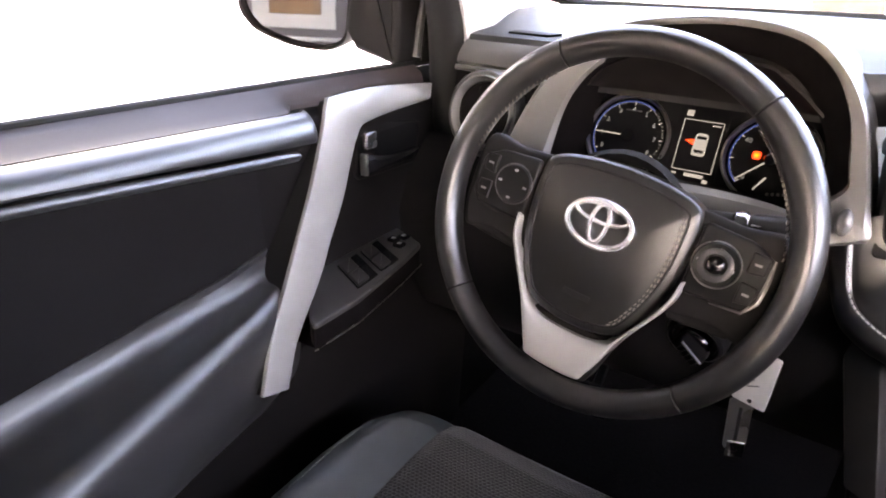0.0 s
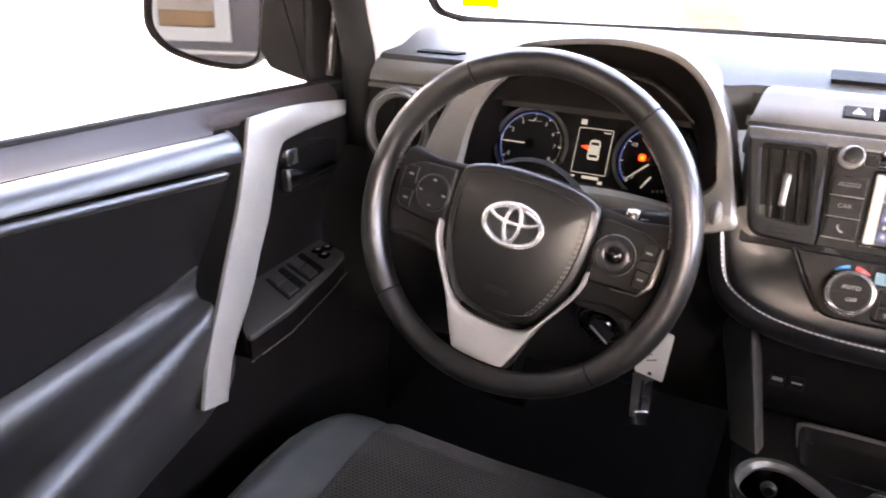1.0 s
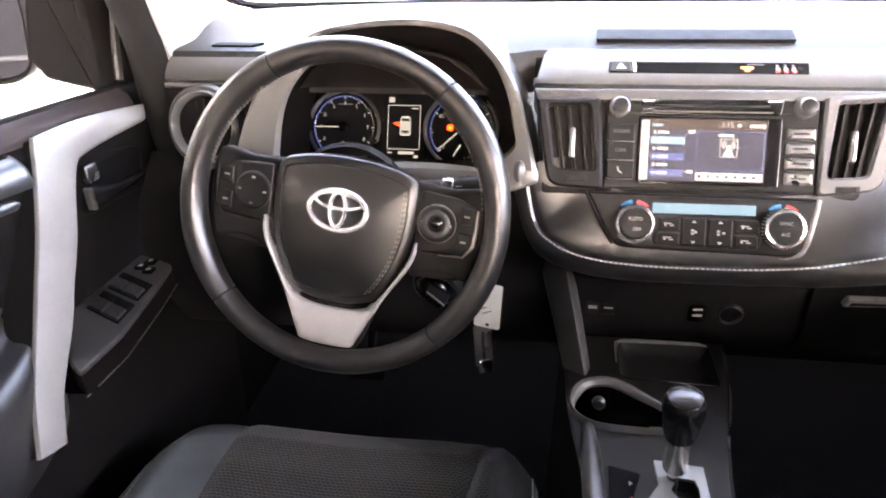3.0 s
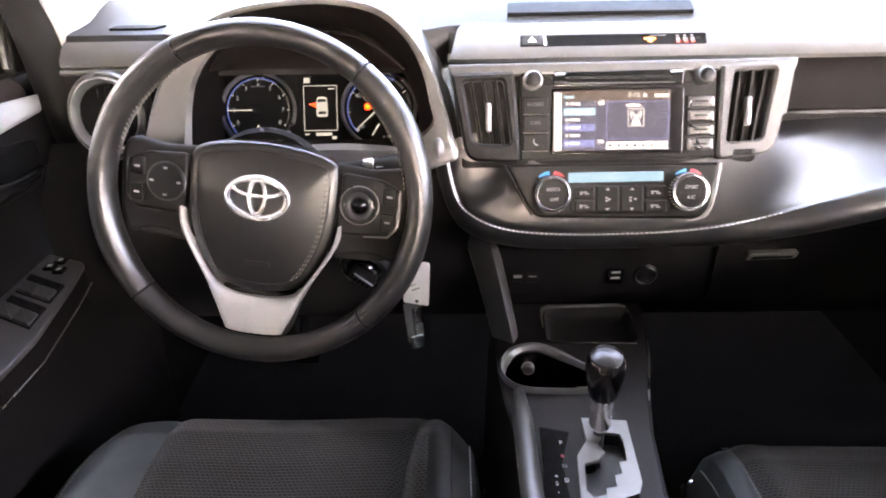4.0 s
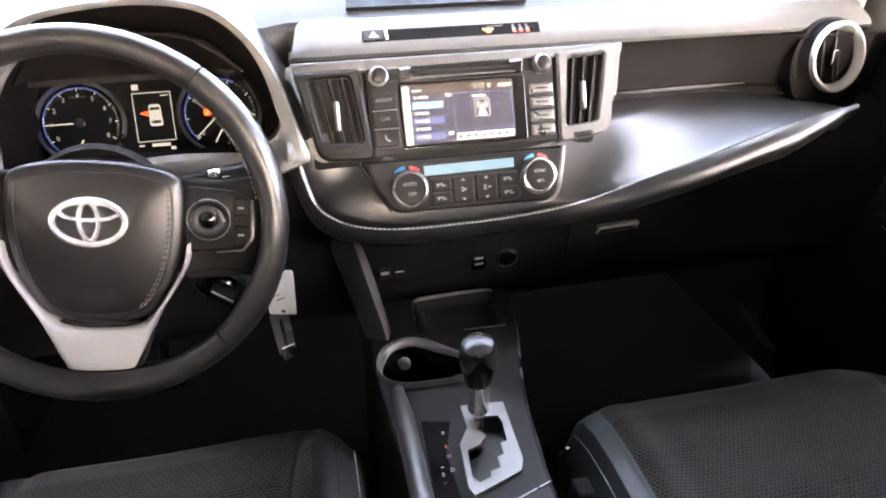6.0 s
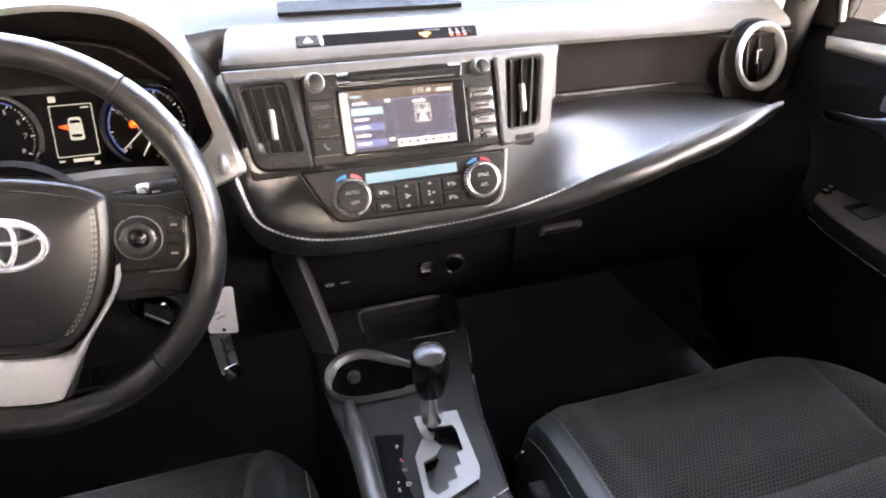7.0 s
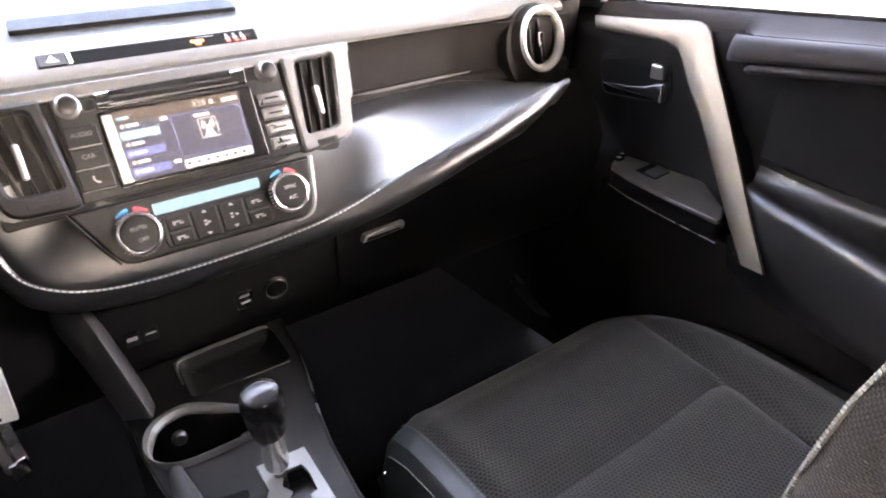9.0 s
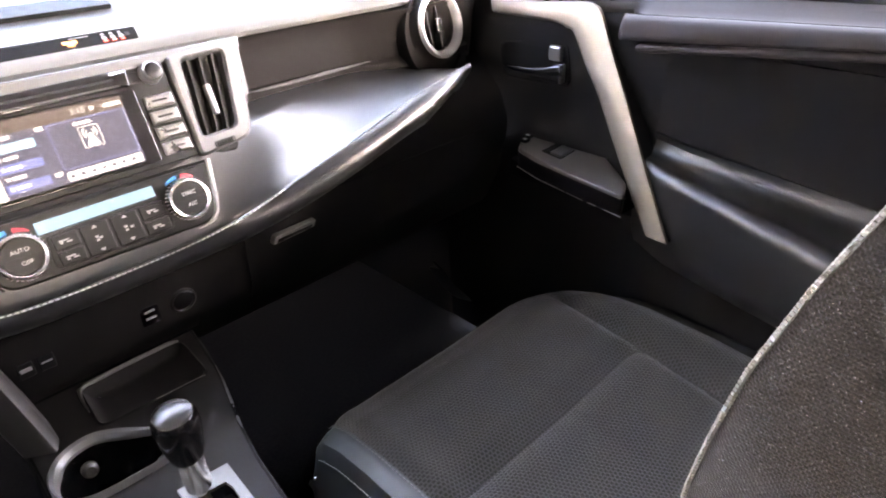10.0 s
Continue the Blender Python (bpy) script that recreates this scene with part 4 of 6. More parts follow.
# ---------------------------------------------------------------- round end vents
def round_vent(c, label, r=0.047, s=1, ri=0.77):
    Mv = plane_frame(c, (1, s * 0.12, 0), (0, 0.22, 1))
    v = thing("air_vent", label, "air vent", c, "round end vents")
    if s > 0:
        dish = [[Mv @ (V((k * math.cos(a), k * math.sin(a), h)) + V((dx, dz, 0))) for a in (2 * math.pi * i / 48 for i in range(48))]
                for k, h, dx, dz in ((r * 1.38, -0.05, -0.003, -0.013), (r * 1.38, -0.009, -0.003, -0.013), (r * 1.37, -0.006, -0.003, -0.013), (r * 1.34, -0.006, -0.003, -0.013), (r * 1.31, -0.010, -0.003, -0.012), (r * 1.15, -0.008, -0.001, -0.005), (r * 1.06, 0.0, 0, 0), (r * 1.01, 0.004, 0, 0), (r * 0.98, 0.003, 0, 0), (r * 0.95, -0.01, 0, 0))]
        part("housing", loft(dish, wrap=True, cap=False), M_BROW, v, "black round housing")
    else:
        part("housing", lathe([(r * 1.17, -0.05), (r * 1.17, 0.0), (r * 1.14, 0.004), (r * 1.10, 0.0065), (r * 1.02, 0.006), (r * 0.98, 0.003), (r * 0.95, -0.01)], Mv, 44), M_SOFT, v)
    part("ring", lathe([(r * 1.0, 0.0), (r * 1.0, 0.0075), (r * 0.97, 0.0105), (lerp(1.0, ri, 0.4) * r, 0.0110), (lerp(1.0, ri, 0.7) * r, 0.008), (lerp(1.0, ri, 0.92) * r, 0.002), (r * ri, -0.006)], Mv, 44), M_SILVER, v, "satin silver ring")
    part("duct", lathe([(r * (ri + 0.03), -0.03), (r * (ri + 0.03), -0.022), (0.001, -0.022)], Mv, 32), M_RUBBER, v)
    part("inner_sleeve", lathe([(r * (ri + 0.02), -0.025), (r * (ri - 0.005), -0.003), (r * (ri - 0.02), 0.0), (r * (ri - 0.035), -0.003), (r * (ri - 0.03), -0.025)], Mv, 36), M_KEYS, v)
    for x in (-0.42, 0.0, 0.42):
        hh = r * 0.74 * math.sqrt(1 - x * x)
        ol = [(r * x * 0.75 - 0.0012, -hh), (r * x * 0.75 + 0.0012, -hh), (r * x * 0.75 + 0.0012, hh), (r * x * 0.75 - 0.0012, hh)]
        part("slat", prism(rpoly(ol, 0.0008, 2), -0.020, 0.002 if x == 0 else -0.004, Mv, 0.0008), M_KEYS, v)
    part("vane_tab", box((0.0, 0, 0.001), (0.012, 0.022, 0.006), 0.002, Mv), M_GLOSS, v)
    return v


round_vent((0.590, 0.168, 0.719), "round passenger-end air vent with a satin silver ring", 0.0490, 1)
round_vent((-0.5975, 0.168, 0.699), "round driver-end air vent with a satin silver ring", 0.0485, -1, 0.86)

# ---------------------------------------------------------------- instrument cluster
MC = plane_frame((-0.345, 0.232, 0.69), (1, 0, 0), (0, 0.45, 1))
clu = thing("instrument_cluster", "black instrument cluster with two blue-lit dials", "instrument cluster", (-0.345, 0.23, 0.69))
part("face", prism(rpoly([(-0.15, -0.06), (0.16, -0.06), (0.15, 0.10), (-0.14, 0.10)], 0.02), -0.02, 0.0, MC, 0.002), M_FACE, clu)


def dial(cu, cv, r, numbers, a0, a1, needle, blue, name):
    """A round gauge: numbers on an arc from a0 to a1 (degrees), the needle at its angle."""
    M = MC @ Matrix.Translation((cu, cv, 0))
    d = part(name, lathe([(r * 1.06, 0), (r * 1.06, 0.006), (r * 1.03, 0.009), (r * 1.0, 0.009), (r * 0.97, 0.003), (r * 0.97, 0.0008)], M, 48), M_BEZEL, clu, "thin satin gauge ring")
    arc = [M @ V((0.88 * r * math.cos(radians(a)), 0.88 * r * math.sin(radians(a)), 0.0012)) for a in np.linspace(*blue, 40)]
    part("blue_arc", tube(arc, 0.0008, 5), G_BLUE, d)
    bm = bmesh.new()
    for i in range(len(numbers) * 5 - 4):
        a = radians(lerp(a0, a1, i / (len(numbers) * 5 - 5)))
        L = 0.09 if i % 5 == 0 else 0.045
        c = 0.88 - L / 2
        box((0, 0, 0), (r * L, 0.0011 if i % 5 == 0 else 0.0006, 0.0004), 0.0001, M @ Matrix.Translation((c * r * math.cos(a), c * r * math.sin(a), 0.0014)) @ Matrix.Rotation(a, 4, 'Z'), bm)
    part("ticks", bm, G_WHITE, d, smooth=False)
    for i, n in enumerate(numbers):
        if n:
            a = radians(lerp(a0, a1, i / (len(numbers) - 1)))
            lettering(n, r * 0.17, M @ Matrix.Translation((0.68 * r * math.cos(a), 0.68 * r * math.sin(a), 0.0014)), G_NUM, d, "number")
    a = radians(needle)
    part("needle", tube([M @ V((0.05 * r * math.cos(a), 0.05 * r * math.sin(a), 0.004)), M @ V((0.86 * r * math.cos(a), 0.86 * r * math.sin(a), 0.004))], [0.0011, 0.0006], 6), G_WHITE, d)
    part("hub", lathe([(r * 0.16, 0.001), (r * 0.16, 0.006), (r * 0.13, 0.008), (0.0004, 0.008)], M, 20), M_GLOSS, d)
    Ms = M @ Matrix.Translation((0.0, -0.62 * r, 0))
    part("small_needle", tube([Ms @ V((-0.0, 0.2 * r, 0.003)), Ms @ V((-0.2 * r, -0.12 * r, 0.003))], [0.0012, 0.0007], 6), G_WHITE, d)
    bm = bmesh.new()
    for k in range(4):
        box((0.12 * r + k * 0.11 * r, -0.16 * r + 0.02 * r * k, 0.0014), (0.06 * r, 0.07 * r, 0.0004), 0.0001, Ms, bm)
    part("small_marks", bm, M_GREYINK, d, smooth=False)
    return d


dial(-0.079, -0.006, 0.049, [str(i) for i in range(9)], 210, -30, 180, (225, 55), "rev_counter")
part("rpm_caption", box((-0.079, 0.026, 0.0014), (0.020, 0.0016, 0.0004), 0.0001, MC), M_GREYINK, clu, smooth=False)
sp = dial(0.086, -0.006, 0.049, ["0", "", "40", "", "80", "", "120", ""], 225, -45, 222, (225, 60), "speedometer")
part("warning_lamp", prism(rpoly([(0.066, -0.008), (0.075, -0.008), (0.075, 0.001), (0.066, 0.001)], 0.003), 0.001, 0.0022, MC, 0.0003), G_RED, clu, "glowing red warning lamp", smooth=False)
part("lamp_core", prism(circle(0.0026, 10, 0.0705, -0.0036), 0.001, 0.0028, MC, 0.0003), G_AMBER, clu, smooth=False)
mid_d = part("trip_display", prism(rpoly([(-0.024, -0.047), (0.034, -0.047), (0.034, 0.038), (-0.024, 0.038)], 0.002), 0.0, 0.0012, MC, 0.0004), M_FACE, clu, "small lit trip display with a car outline")
bm = bmesh.new()
for c, s in (((0.006, 0.0255, 0.0016), (0.045, 0.0010, 0.0005)), ((0.006, -0.0345, 0.0016), (0.045, 0.0010, 0.0005)), ((-0.0165, -0.0045, 0.0016), (0.0010, 0.060, 0.0005)), ((0.0285, -0.0045, 0.0016), (0.0010, 0.060, 0.0005))):
    box(c, s, 0.0002, MC, bm)
box((-0.012, 0.033, 0.0016), (0.008, 0.007, 0.0005), 0.0002, MC, bm)
box((0.021, 0.0215, 0.0016), (0.009, 0.0014, 0.0005), 0.0002, MC, bm)
box((0.010, -0.0395, 0.0016), (0.022, 0.0042, 0.0005), 0.0002, MC, bm)
box((0.024, -0.0445, 0.0016), (0.006, 0.004, 0.0005), 0.0002, MC, bm)
box((-0.013, -0.0395, 0.0016), (0.006, 0.002, 0.0005), 0.0002, MC, bm)
part("display_outline", bm, G_WHITE, mid_d, smooth=False)
bm = bmesh.new()
prism(rpoly([(0.0, -0.016), (0.016, -0.016), (0.0150, 0.011), (0.001, 0.011)], 0.004), 0.0012, 0.0018, MC, 0.0002, bm)
part("car_symbol", bm, G_WHITE, mid_d, smooth=False)
bm = bmesh.new()
prism(rpoly([(0.002, 0.004), (0.014, 0.004), (0.013, 0.0075), (0.003, 0.0075)], 0.001), 0.0016, 0.0022, MC, 0.0001, bm)
prism(rpoly([(0.003, -0.0125), (0.013, -0.0125), (0.0138, -0.009), (0.0022, -0.009)], 0.001), 0.0016, 0.0022, MC, 0.0001, bm)
part("car_windows", bm, M_GLOSS, mid_d, smooth=False)
part("open_door_mark", prism([V((-0.0105, 0.001)), V((0.0, -0.004)), V((0.0, 0.003))], 0.0014, 0.002, MC, 0.0001), G_RED, mid_d, smooth=False)

# ---------------------------------------------------------------- steering column
col = thing("steering_column", "black plastic steering column shroud", "steering column", (-0.363, 0.1, 0.6))
ax = V((0, math.cos(radians(17.3)), -math.sin(radians(17.3))))
secs = []
for d, w, h in ((0.028, 0.050, 0.045), (0.05, 0.058, 0.052), (0.10, 0.064, 0.056), (0.15, 0.066, 0.056), (0.22, 0.066, 0.05)):
    c = V((-0.363, 0, 0.645)) + ax * d
    secs.append([c + V((w * math.copysign(abs(math.cos(a)) ** 0.6, math.cos(a)), 0, h * (0.5 if math.sin(a) > 0 else 1.0) * math.copysign(abs(math.sin(a)) ** 0.6, math.sin(a)))) for a in (2 * math.pi * k / 28 for k in range(28))])
part("shroud", loft(secs, wrap=True), M_BLACK, col)
for s, nm in ((1, "wiper_stalk"), (-1, "light_stalk")):
    def along(d, z=0.664):
        return V((-0.363 + s * d, 0.056 + 0.03 * d, z + 0.03 * d))

    st = part(nm, tube([along(0.050), along(0.085), along(0.103)], [0.0075, 0.0080, 0.0090], 14), M_KEYS, col)
    part("stalk_ring", tube([along(0.102), along(0.104), along(0.112), along(0.115)], [0.0100, 0.0118, 0.0122, 0.0105], 18), M_RING, st, "bright ring on the stalk")
    part("stalk_grip", tube([along(0.115), along(0.121), along(0.145), along(0.160), along(0.164)], [0.0095, 0.0125, 0.0135, 0.0125, 0.0080], 18), M_KEYS, st, "black turning grip")
    bm = bmesh.new()
    for k in range(14):
        a = 2 * math.pi * k / 14
        q0, q1 = along(0.131), along(0.140)
        off = V((0, 0.0112 * math.cos(a), 0.0112 * math.sin(a)))
        tube([q0 + off, q1 + off], 0.0007, 5, bm=bm)
    part("grip_ribs", bm, M_BEZELSHADE, st)
    bm = bmesh.new()
    for k in range(3):
        box((-0.363 + s * 0.122, 0.0485, 0.672 - 0.0045 * k), (0.008, 0.0012, 0.0018), 0.0004, Matrix(), bm)
    part("stalk_marks", bm, M_INK, st, smooth=False)
Mo = plane_frame((-0.1755, 0.086, 0.679), (1, 0, 0.0), (0, 0.30, 1))
part("oval_button", prism(circle(0.0065, 20, 0, 0, 0.0125), -0.012, 0.006, Mo, 0.003, dome=0.002), M_VENTBZ, dash, "silver oval button on the surround")
Mi = plane_frame((-0.268, 0.036, 0.545), (0.90, 0.05, -0.42), (0.40, -0.35, 0.85))
ig = part("ignition_lock", lathe([(0.030, -0.05), (0.030, -0.006), (0.0285, 0.0), (0.025, 0.0025), (0.0225, 0.001), (0.0225, -0.006), (0.0005, -0.006)], Mi, 32), M_KEYS, col, "black ignition lock with key")
part("lock_barrel", lathe([(0.0165, -0.008), (0.0165, 0.004), (0.015, 0.0065), (0.0005, 0.0065)], Mi, 28), M_GLOSS, ig)
Mkh = plane_frame((-0.267, 0.030, 0.544), (0.757, 0.0, -0.653), (0.62, -0.25, 0.74))
kh = part("key_head", box((0.0, 0.0, 0.004), (0.034, 0.015, 0.026), 0.006, Mkh), M_LINER, ig, "black key head")
part("key_edge", box((0.001, 0.0062, 0.0160), (0.027, 0.0018, 0.0030), 0.0008, Mkh), M_VENTBZ, kh, "bright key edge")
bm = bmesh.new()
for k in range(5):
    box((-0.010 + 0.0055 * k, -0.001, 0.0172), (0.0016, 0.010, 0.0010), 0.0004, Mkh, bm)
part("key_ribs", bm, M_CAP, kh)
part("blue_mark", box((-0.2355, 0.03, 0.579), (0.006, 0.004, 0.014), 0.0015), bpy.data.materials["cool_mark"], col, "small blue tag")
tagged(ig, "black ignition lock with key")

# key ring with its paper tag
kt = thing("key_tag", "white paper key tag and steel key hanging from the ignition", "key tag", (-0.208, 0.072, 0.39))
Mk = plane_frame((-0.2075, 0.072, 0.503), (1, -0.2, -0.05), (0.06, 0.0, 1))
part("paper_tag", prism(rpoly([(-0.017, -0.033), (0.017, -0.033), (0.017, 0.032), (-0.017, 0.032)], 0.003), -0.0006, 0.0008, Mk, 0.0003), M_WHITEPL, kt)
part("tag_hole", prism(circle(0.0025, 10, 0.001, -0.028), 0.0006, 0.0012, Mk, 0.0001), M_RUBBER, kt, smooth=False)
for k in range(3):
    part("tag_writing", box((-0.005 - 0.003 * k, -0.008 + 0.007 * k, 0.001), (0.012, 0.0014, 0.0004), 0.0002, Mk @ Matrix.Rotation(0.5, 4, 'Z')), M_GREYINK, kt, smooth=False)
part("key_ring", tube([Mk @ V((0.0 + 0.010 * math.cos(a), 0.040 + 0.010 * math.sin(a), 0.002)) for a in np.linspace(0, 2 * math.pi, 25)[:-1]], 0.0009, 6, closed=True), M_CHROME, kt)
part("key_strap", tube([Mk @ V((0, 0.048, 0)), (-0.225, 0.05, 0.562), (-0.25, 0.03, 0.56)], 0.0012, 6), M_RUBBER, kt)
Mk2 = plane_frame((-0.2125, 0.075, 0.43), (1, 0.35, 0.05), (0.1, 0.1, 1))
part("key_blade", prism(rpoly([(-0.011, -0.022), (0.004, -0.026), (0.011, -0.020), (0.012, 0.040), (-0.012, 0.040)], 0.003), -0.001, 0.0014, Mk2, 0.0005), M_BEZEL, kt, "steel key")
part("key_grip", box((0.001, -0.022, 0.001), (0.019, 0.022, 0.006), 0.003, Mk2), M_CHROME, kt)
part("key_groove", box((0.000, 0.008, 0.0016), (0.0035, 0.046, 0.0008), 0.0003, Mk2), M_RUBBER, kt, smooth=False)

# ---------------------------------------------------------------- steering wheel
MW = plane_frame((-0.3645, 0.0, 0.657), (1, 0, 0), (0, math.sin(radians(17.3)), math.cos(radians(17.3)))) @ Matrix.Rotation(radians(-8.0), 4, 'Z')
wh = thing("steering_wheel", "black leather three-spoke steering wheel with silver lower spoke", "steering wheel", (-0.363, 0, 0.657))
RM = 0.1708


def rim_section(a, n=24, grow=0.0):
    """The rim's cross-section at an angle from the top, thicker at the thumb rests."""
    c, s = math.cos(a), math.sin(a)
    bulge = 0.0014 * (math.exp(-((abs(a) - 0.95) / 0.35) ** 2) + math.exp(-((abs(a) - 2.0) / 0.3) ** 2)) + grow
    rr, rz = 0.0135 + bulge, 0.0168 + bulge * 0.6
    return [MW @ V(((RM + rr * math.cos(k)) * s, (RM + rr * math.cos(k)) * c, rz * math.sin(k))) for k in (2 * math.pi * i / n for i in range(n))]


SEAM = [radians(-134), radians(-33.5), radians(33.5), radians(134), radians(226)]
for a, b in zip(SEAM, SEAM[1:]):
    fix = [((q + math.pi) % (2 * math.pi)) - math.pi for q in np.linspace(a + 0.0075, b - 0.0075, 44)]
    part("rim_leather", loft([rim_section(q) for q in fix], wrap=True), M_LEATHER, wh, "grained black leather rim")
for a in SEAM[:4]:
    part("rim_seam", loft([rim_section(a - 0.0085, 24, -0.0008), rim_section(a, 24, -0.0022), rim_section(a + 0.0085, 24, -0.0008)], wrap=True), M_RUBBER, wh)
for s in (-1, 1):
    bm = bmesh.new()
    for k in range(22):
        a = s * lerp(0.66, 1.36, k / 21)
        p0 = MW @ V(((RM - 0.0155) * math.sin(a), (RM - 0.0155) * math.cos(a), 0.0065))
        p1 = MW @ V(((RM - 0.0165) * math.sin(a + s * 0.022), (RM - 0.0165) * math.cos(a + s * 0.022), -0.0005))
        tube([p0, p1], 0.0008, 5, bm=bm)
    part("stitching", bm, M_ROPE, wh, "pale baseball stitch inside the rim", kind="stuff")

half = [(0.0, 0.060), (0.045, 0.0565), (0.074, 0.047), (0.081, 0.030), (0.081, -0.010), (0.074, -0.050), (0.058, -0.085), (0.044, -0.098), (0.020, -0.105), (0.0, -0.106)]
full = [V((x, y, 0)) for x, y in half] + [V((-x, y, 0)) for x, y in half[-2:0:-1]]
bag = [V((q.x, q.y)) for q in catmull(full, 4, True)]
ab = part("airbag_cover", prism(bag, -0.035, -0.006, MW, 0.008, dome=0.009), M_LEATHER, wh, "matt black airbag cover")
seam = inset(bag, 0.0105)
ring = [MW @ V((q.x, q.y, -0.0035)) for q in seam]
part("cover_groove", tube(ring, 0.0010, 5, closed=True), M_DARKTH, ab)
for d, h in ((0.0125, -0.0022), (0.0150, -0.0014)):
    rim_ = inset(bag, d)
    low_ = min(range(len(rim_)), key=lambda i: rim_[i].x)
    rim_ = [q for q in rim_[low_:] + rim_[:low_] if q.x > 0.036 and q.y < 0.034]
    stitches([MW @ V((q.x, q.y, h + 0.0006)) for q in rim_], ab, M_ROPE, 0.0036, 0.0024, 0.0008, "grey twin stitch on the cover edge")
part("cover_emboss", box((0.0, -0.072, 0.0008), (0.028, 0.006, 0.0008), 0.0004, MW), M_LEATHER, ab)

# oval badge as plain ring shapes
em = part("badge", tube([MW @ V((-0.003 + 0.032 * math.cos(a), 0.001 + 0.0215 * math.sin(a), 0.0048)) for a in np.linspace(0, 2 * math.pi, 49)[:-1]], 0.0034, 8, closed=True, flat=0.7, up=MW.col[2].xyz), M_BADGE, wh, "chrome oval badge")
part("badge_oval", tube([MW @ V((-0.003 + 0.0085 * math.cos(a), 0.002 + 0.0185 * math.sin(a), 0.0055)) for a in np.linspace(0, 2 * math.pi, 33)[:-1]], 0.0026, 8, closed=True, flat=0.7, up=MW.col[2].xyz), M_BADGE, em)
part("badge_oval", tube([MW @ V((-0.003 + 0.0265 * math.cos(a), 0.0115 + 0.0085 * math.sin(a), 0.0055)) for a in np.linspace(0, 2 * math.pi, 41)[:-1]], 0.0024, 8, closed=True, flat=0.7, up=MW.col[2].xyz), M_BADGE, em)

# spokes
for s in (-1, 1):
    ol = [(0.070, 0.046), (0.115, 0.043), (0.150, 0.050), (0.158, 0.030), (0.158, -0.030), (0.150, -0.058), (0.120, -0.050), (0.072, -0.058)]
    part("side_spoke", prism(rpoly([(s * x, y) for x, y in ol], 0.010), -0.030, -0.013, MW, 0.005), M_BLACK, wh)
    ol = [(0.083, 0.038), (0.128, 0.035), (0.148, 0.025), (0.150, -0.016), (0.140, -0.026), (0.084, -0.030)]
    pod = part("switch_pod", prism(rpoly([(s * x, y) for x, y in ol], 0.006), -0.02, -0.008, MW, 0.003), M_KEYS, wh, "black switch pod")
    part("pod_edge", tube([MW @ V((s * x, y, -0.0075)) for x, y in ((0.1475, 0.026), (0.1485, 0.008), (0.1475, -0.013), (0.1385, -0.0265), (0.112, -0.029))], [0.001, 0.0022, 0.0022, 0.0014, 0.0006] if s > 0 else 0.0006, 6), M_BEZEL if s > 0 else M_KEYS, pod, "thin edge of the pod")
    cx = s * 0.105
    pad = part("direction_pad", lathe([(0.0205, -0.009), (0.0205, -0.0055), (0.0190, -0.0035), (0.012, -0.0045), (0.0005, -0.005)], MW @ Matrix.Translation((cx, 0.005, 0)), 30), M_KEYS, pod)
    part("pad_ring", tube([MW @ V((cx + 0.0208 * math.cos(a), 0.005 + 0.0208 * math.sin(a), -0.0062)) for a in np.linspace(0, 2 * math.pi, 33)[:-1]], 0.0008, 5, closed=True), M_BEZEL if s > 0 else M_SOFT, pad)
    bm = bmesh.new()
    for k in range(4):
        a = k * math.pi / 2
        box((cx + 0.0145 * math.cos(a), 0.005 + 0.0145 * math.sin(a), -0.0030), (0.004, 0.0022, 0.0006), 0.0003, MW, bm)
    part("pad_marks", bm, M_INK if s < 0 else M_GREYINK, pad, smooth=False)
    if s > 0:
        part("pad_annulus", lathe([(0.0160, -0.0045), (0.0155, -0.0022), (0.0130, -0.0012), (0.0098, -0.0020), (0.0085, -0.0045)], MW @ Matrix.Translation((cx, 0.005, 0)), 30), M_CAP, pad, "satin grey ring of the pad")
        part("pad_centre", lathe([(0.0080, -0.006), (0.0080, -0.0020), (0.0062, 0.0002), (0.0030, 0.0010), (0.0003, 0.0012)], MW @ Matrix.Translation((cx, 0.005, 0)), 22), M_GLOSS, pad, "black centre button")
    for k, y in enumerate((0.018, -0.010)):
        b = part("pod_button", prism(rpoly([(s * 0.129, y - 0.010), (s * 0.144, y - 0.008), (s * 0.144, y + 0.009), (s * 0.129, y + 0.010)], 0.002), -0.012, -0.0055, MW, 0.0015), M_KEYS, pod)
        part("button_mark", box((s * 0.1365, y, -0.0052), (0.006, 0.0022, 0.0005), 0.0002, MW), M_INK, b, smooth=False)
    ol = [(0.080, -0.034), (0.128, -0.031), (0.142, -0.038), (0.138, -0.056), (0.082, -0.060)]
    low = part("lower_switch", prism(rpoly([(s * x, y) for x, y in ol], 0.004), -0.03, -0.014, MW, 0.003), M_BLACK, wh)
    for k in range(2):
        part("switch_mark", box((s * (0.122 - 0.03 * k), -0.044, -0.0136), (0.009, 0.0035, 0.0005), 0.0002, MW), M_GREYINK, low, smooth=False)
o = [(0.0875, -0.0195), (0.0838, -0.0455), (0.0555, -0.0965), (0.0460, -0.118), (0.0345, -0.1440), (0.0245, -0.1535)]
i_ = [(0.0842, -0.0215), (0.0785, -0.0475), (0.0520, -0.0935), (0.0420, -0.1045), (0.022, -0.1105), (0.0, -0.1115)]
secs = []
O2 = catmull([(x, y, 0) for x, y in o] + [(-x, y, 0) for x, y in reversed(o)], 4)
I2 = catmull([(x, y, 0) for x, y in i_] + [(-x, y, 0) for x, y in reversed(i_)], 4)
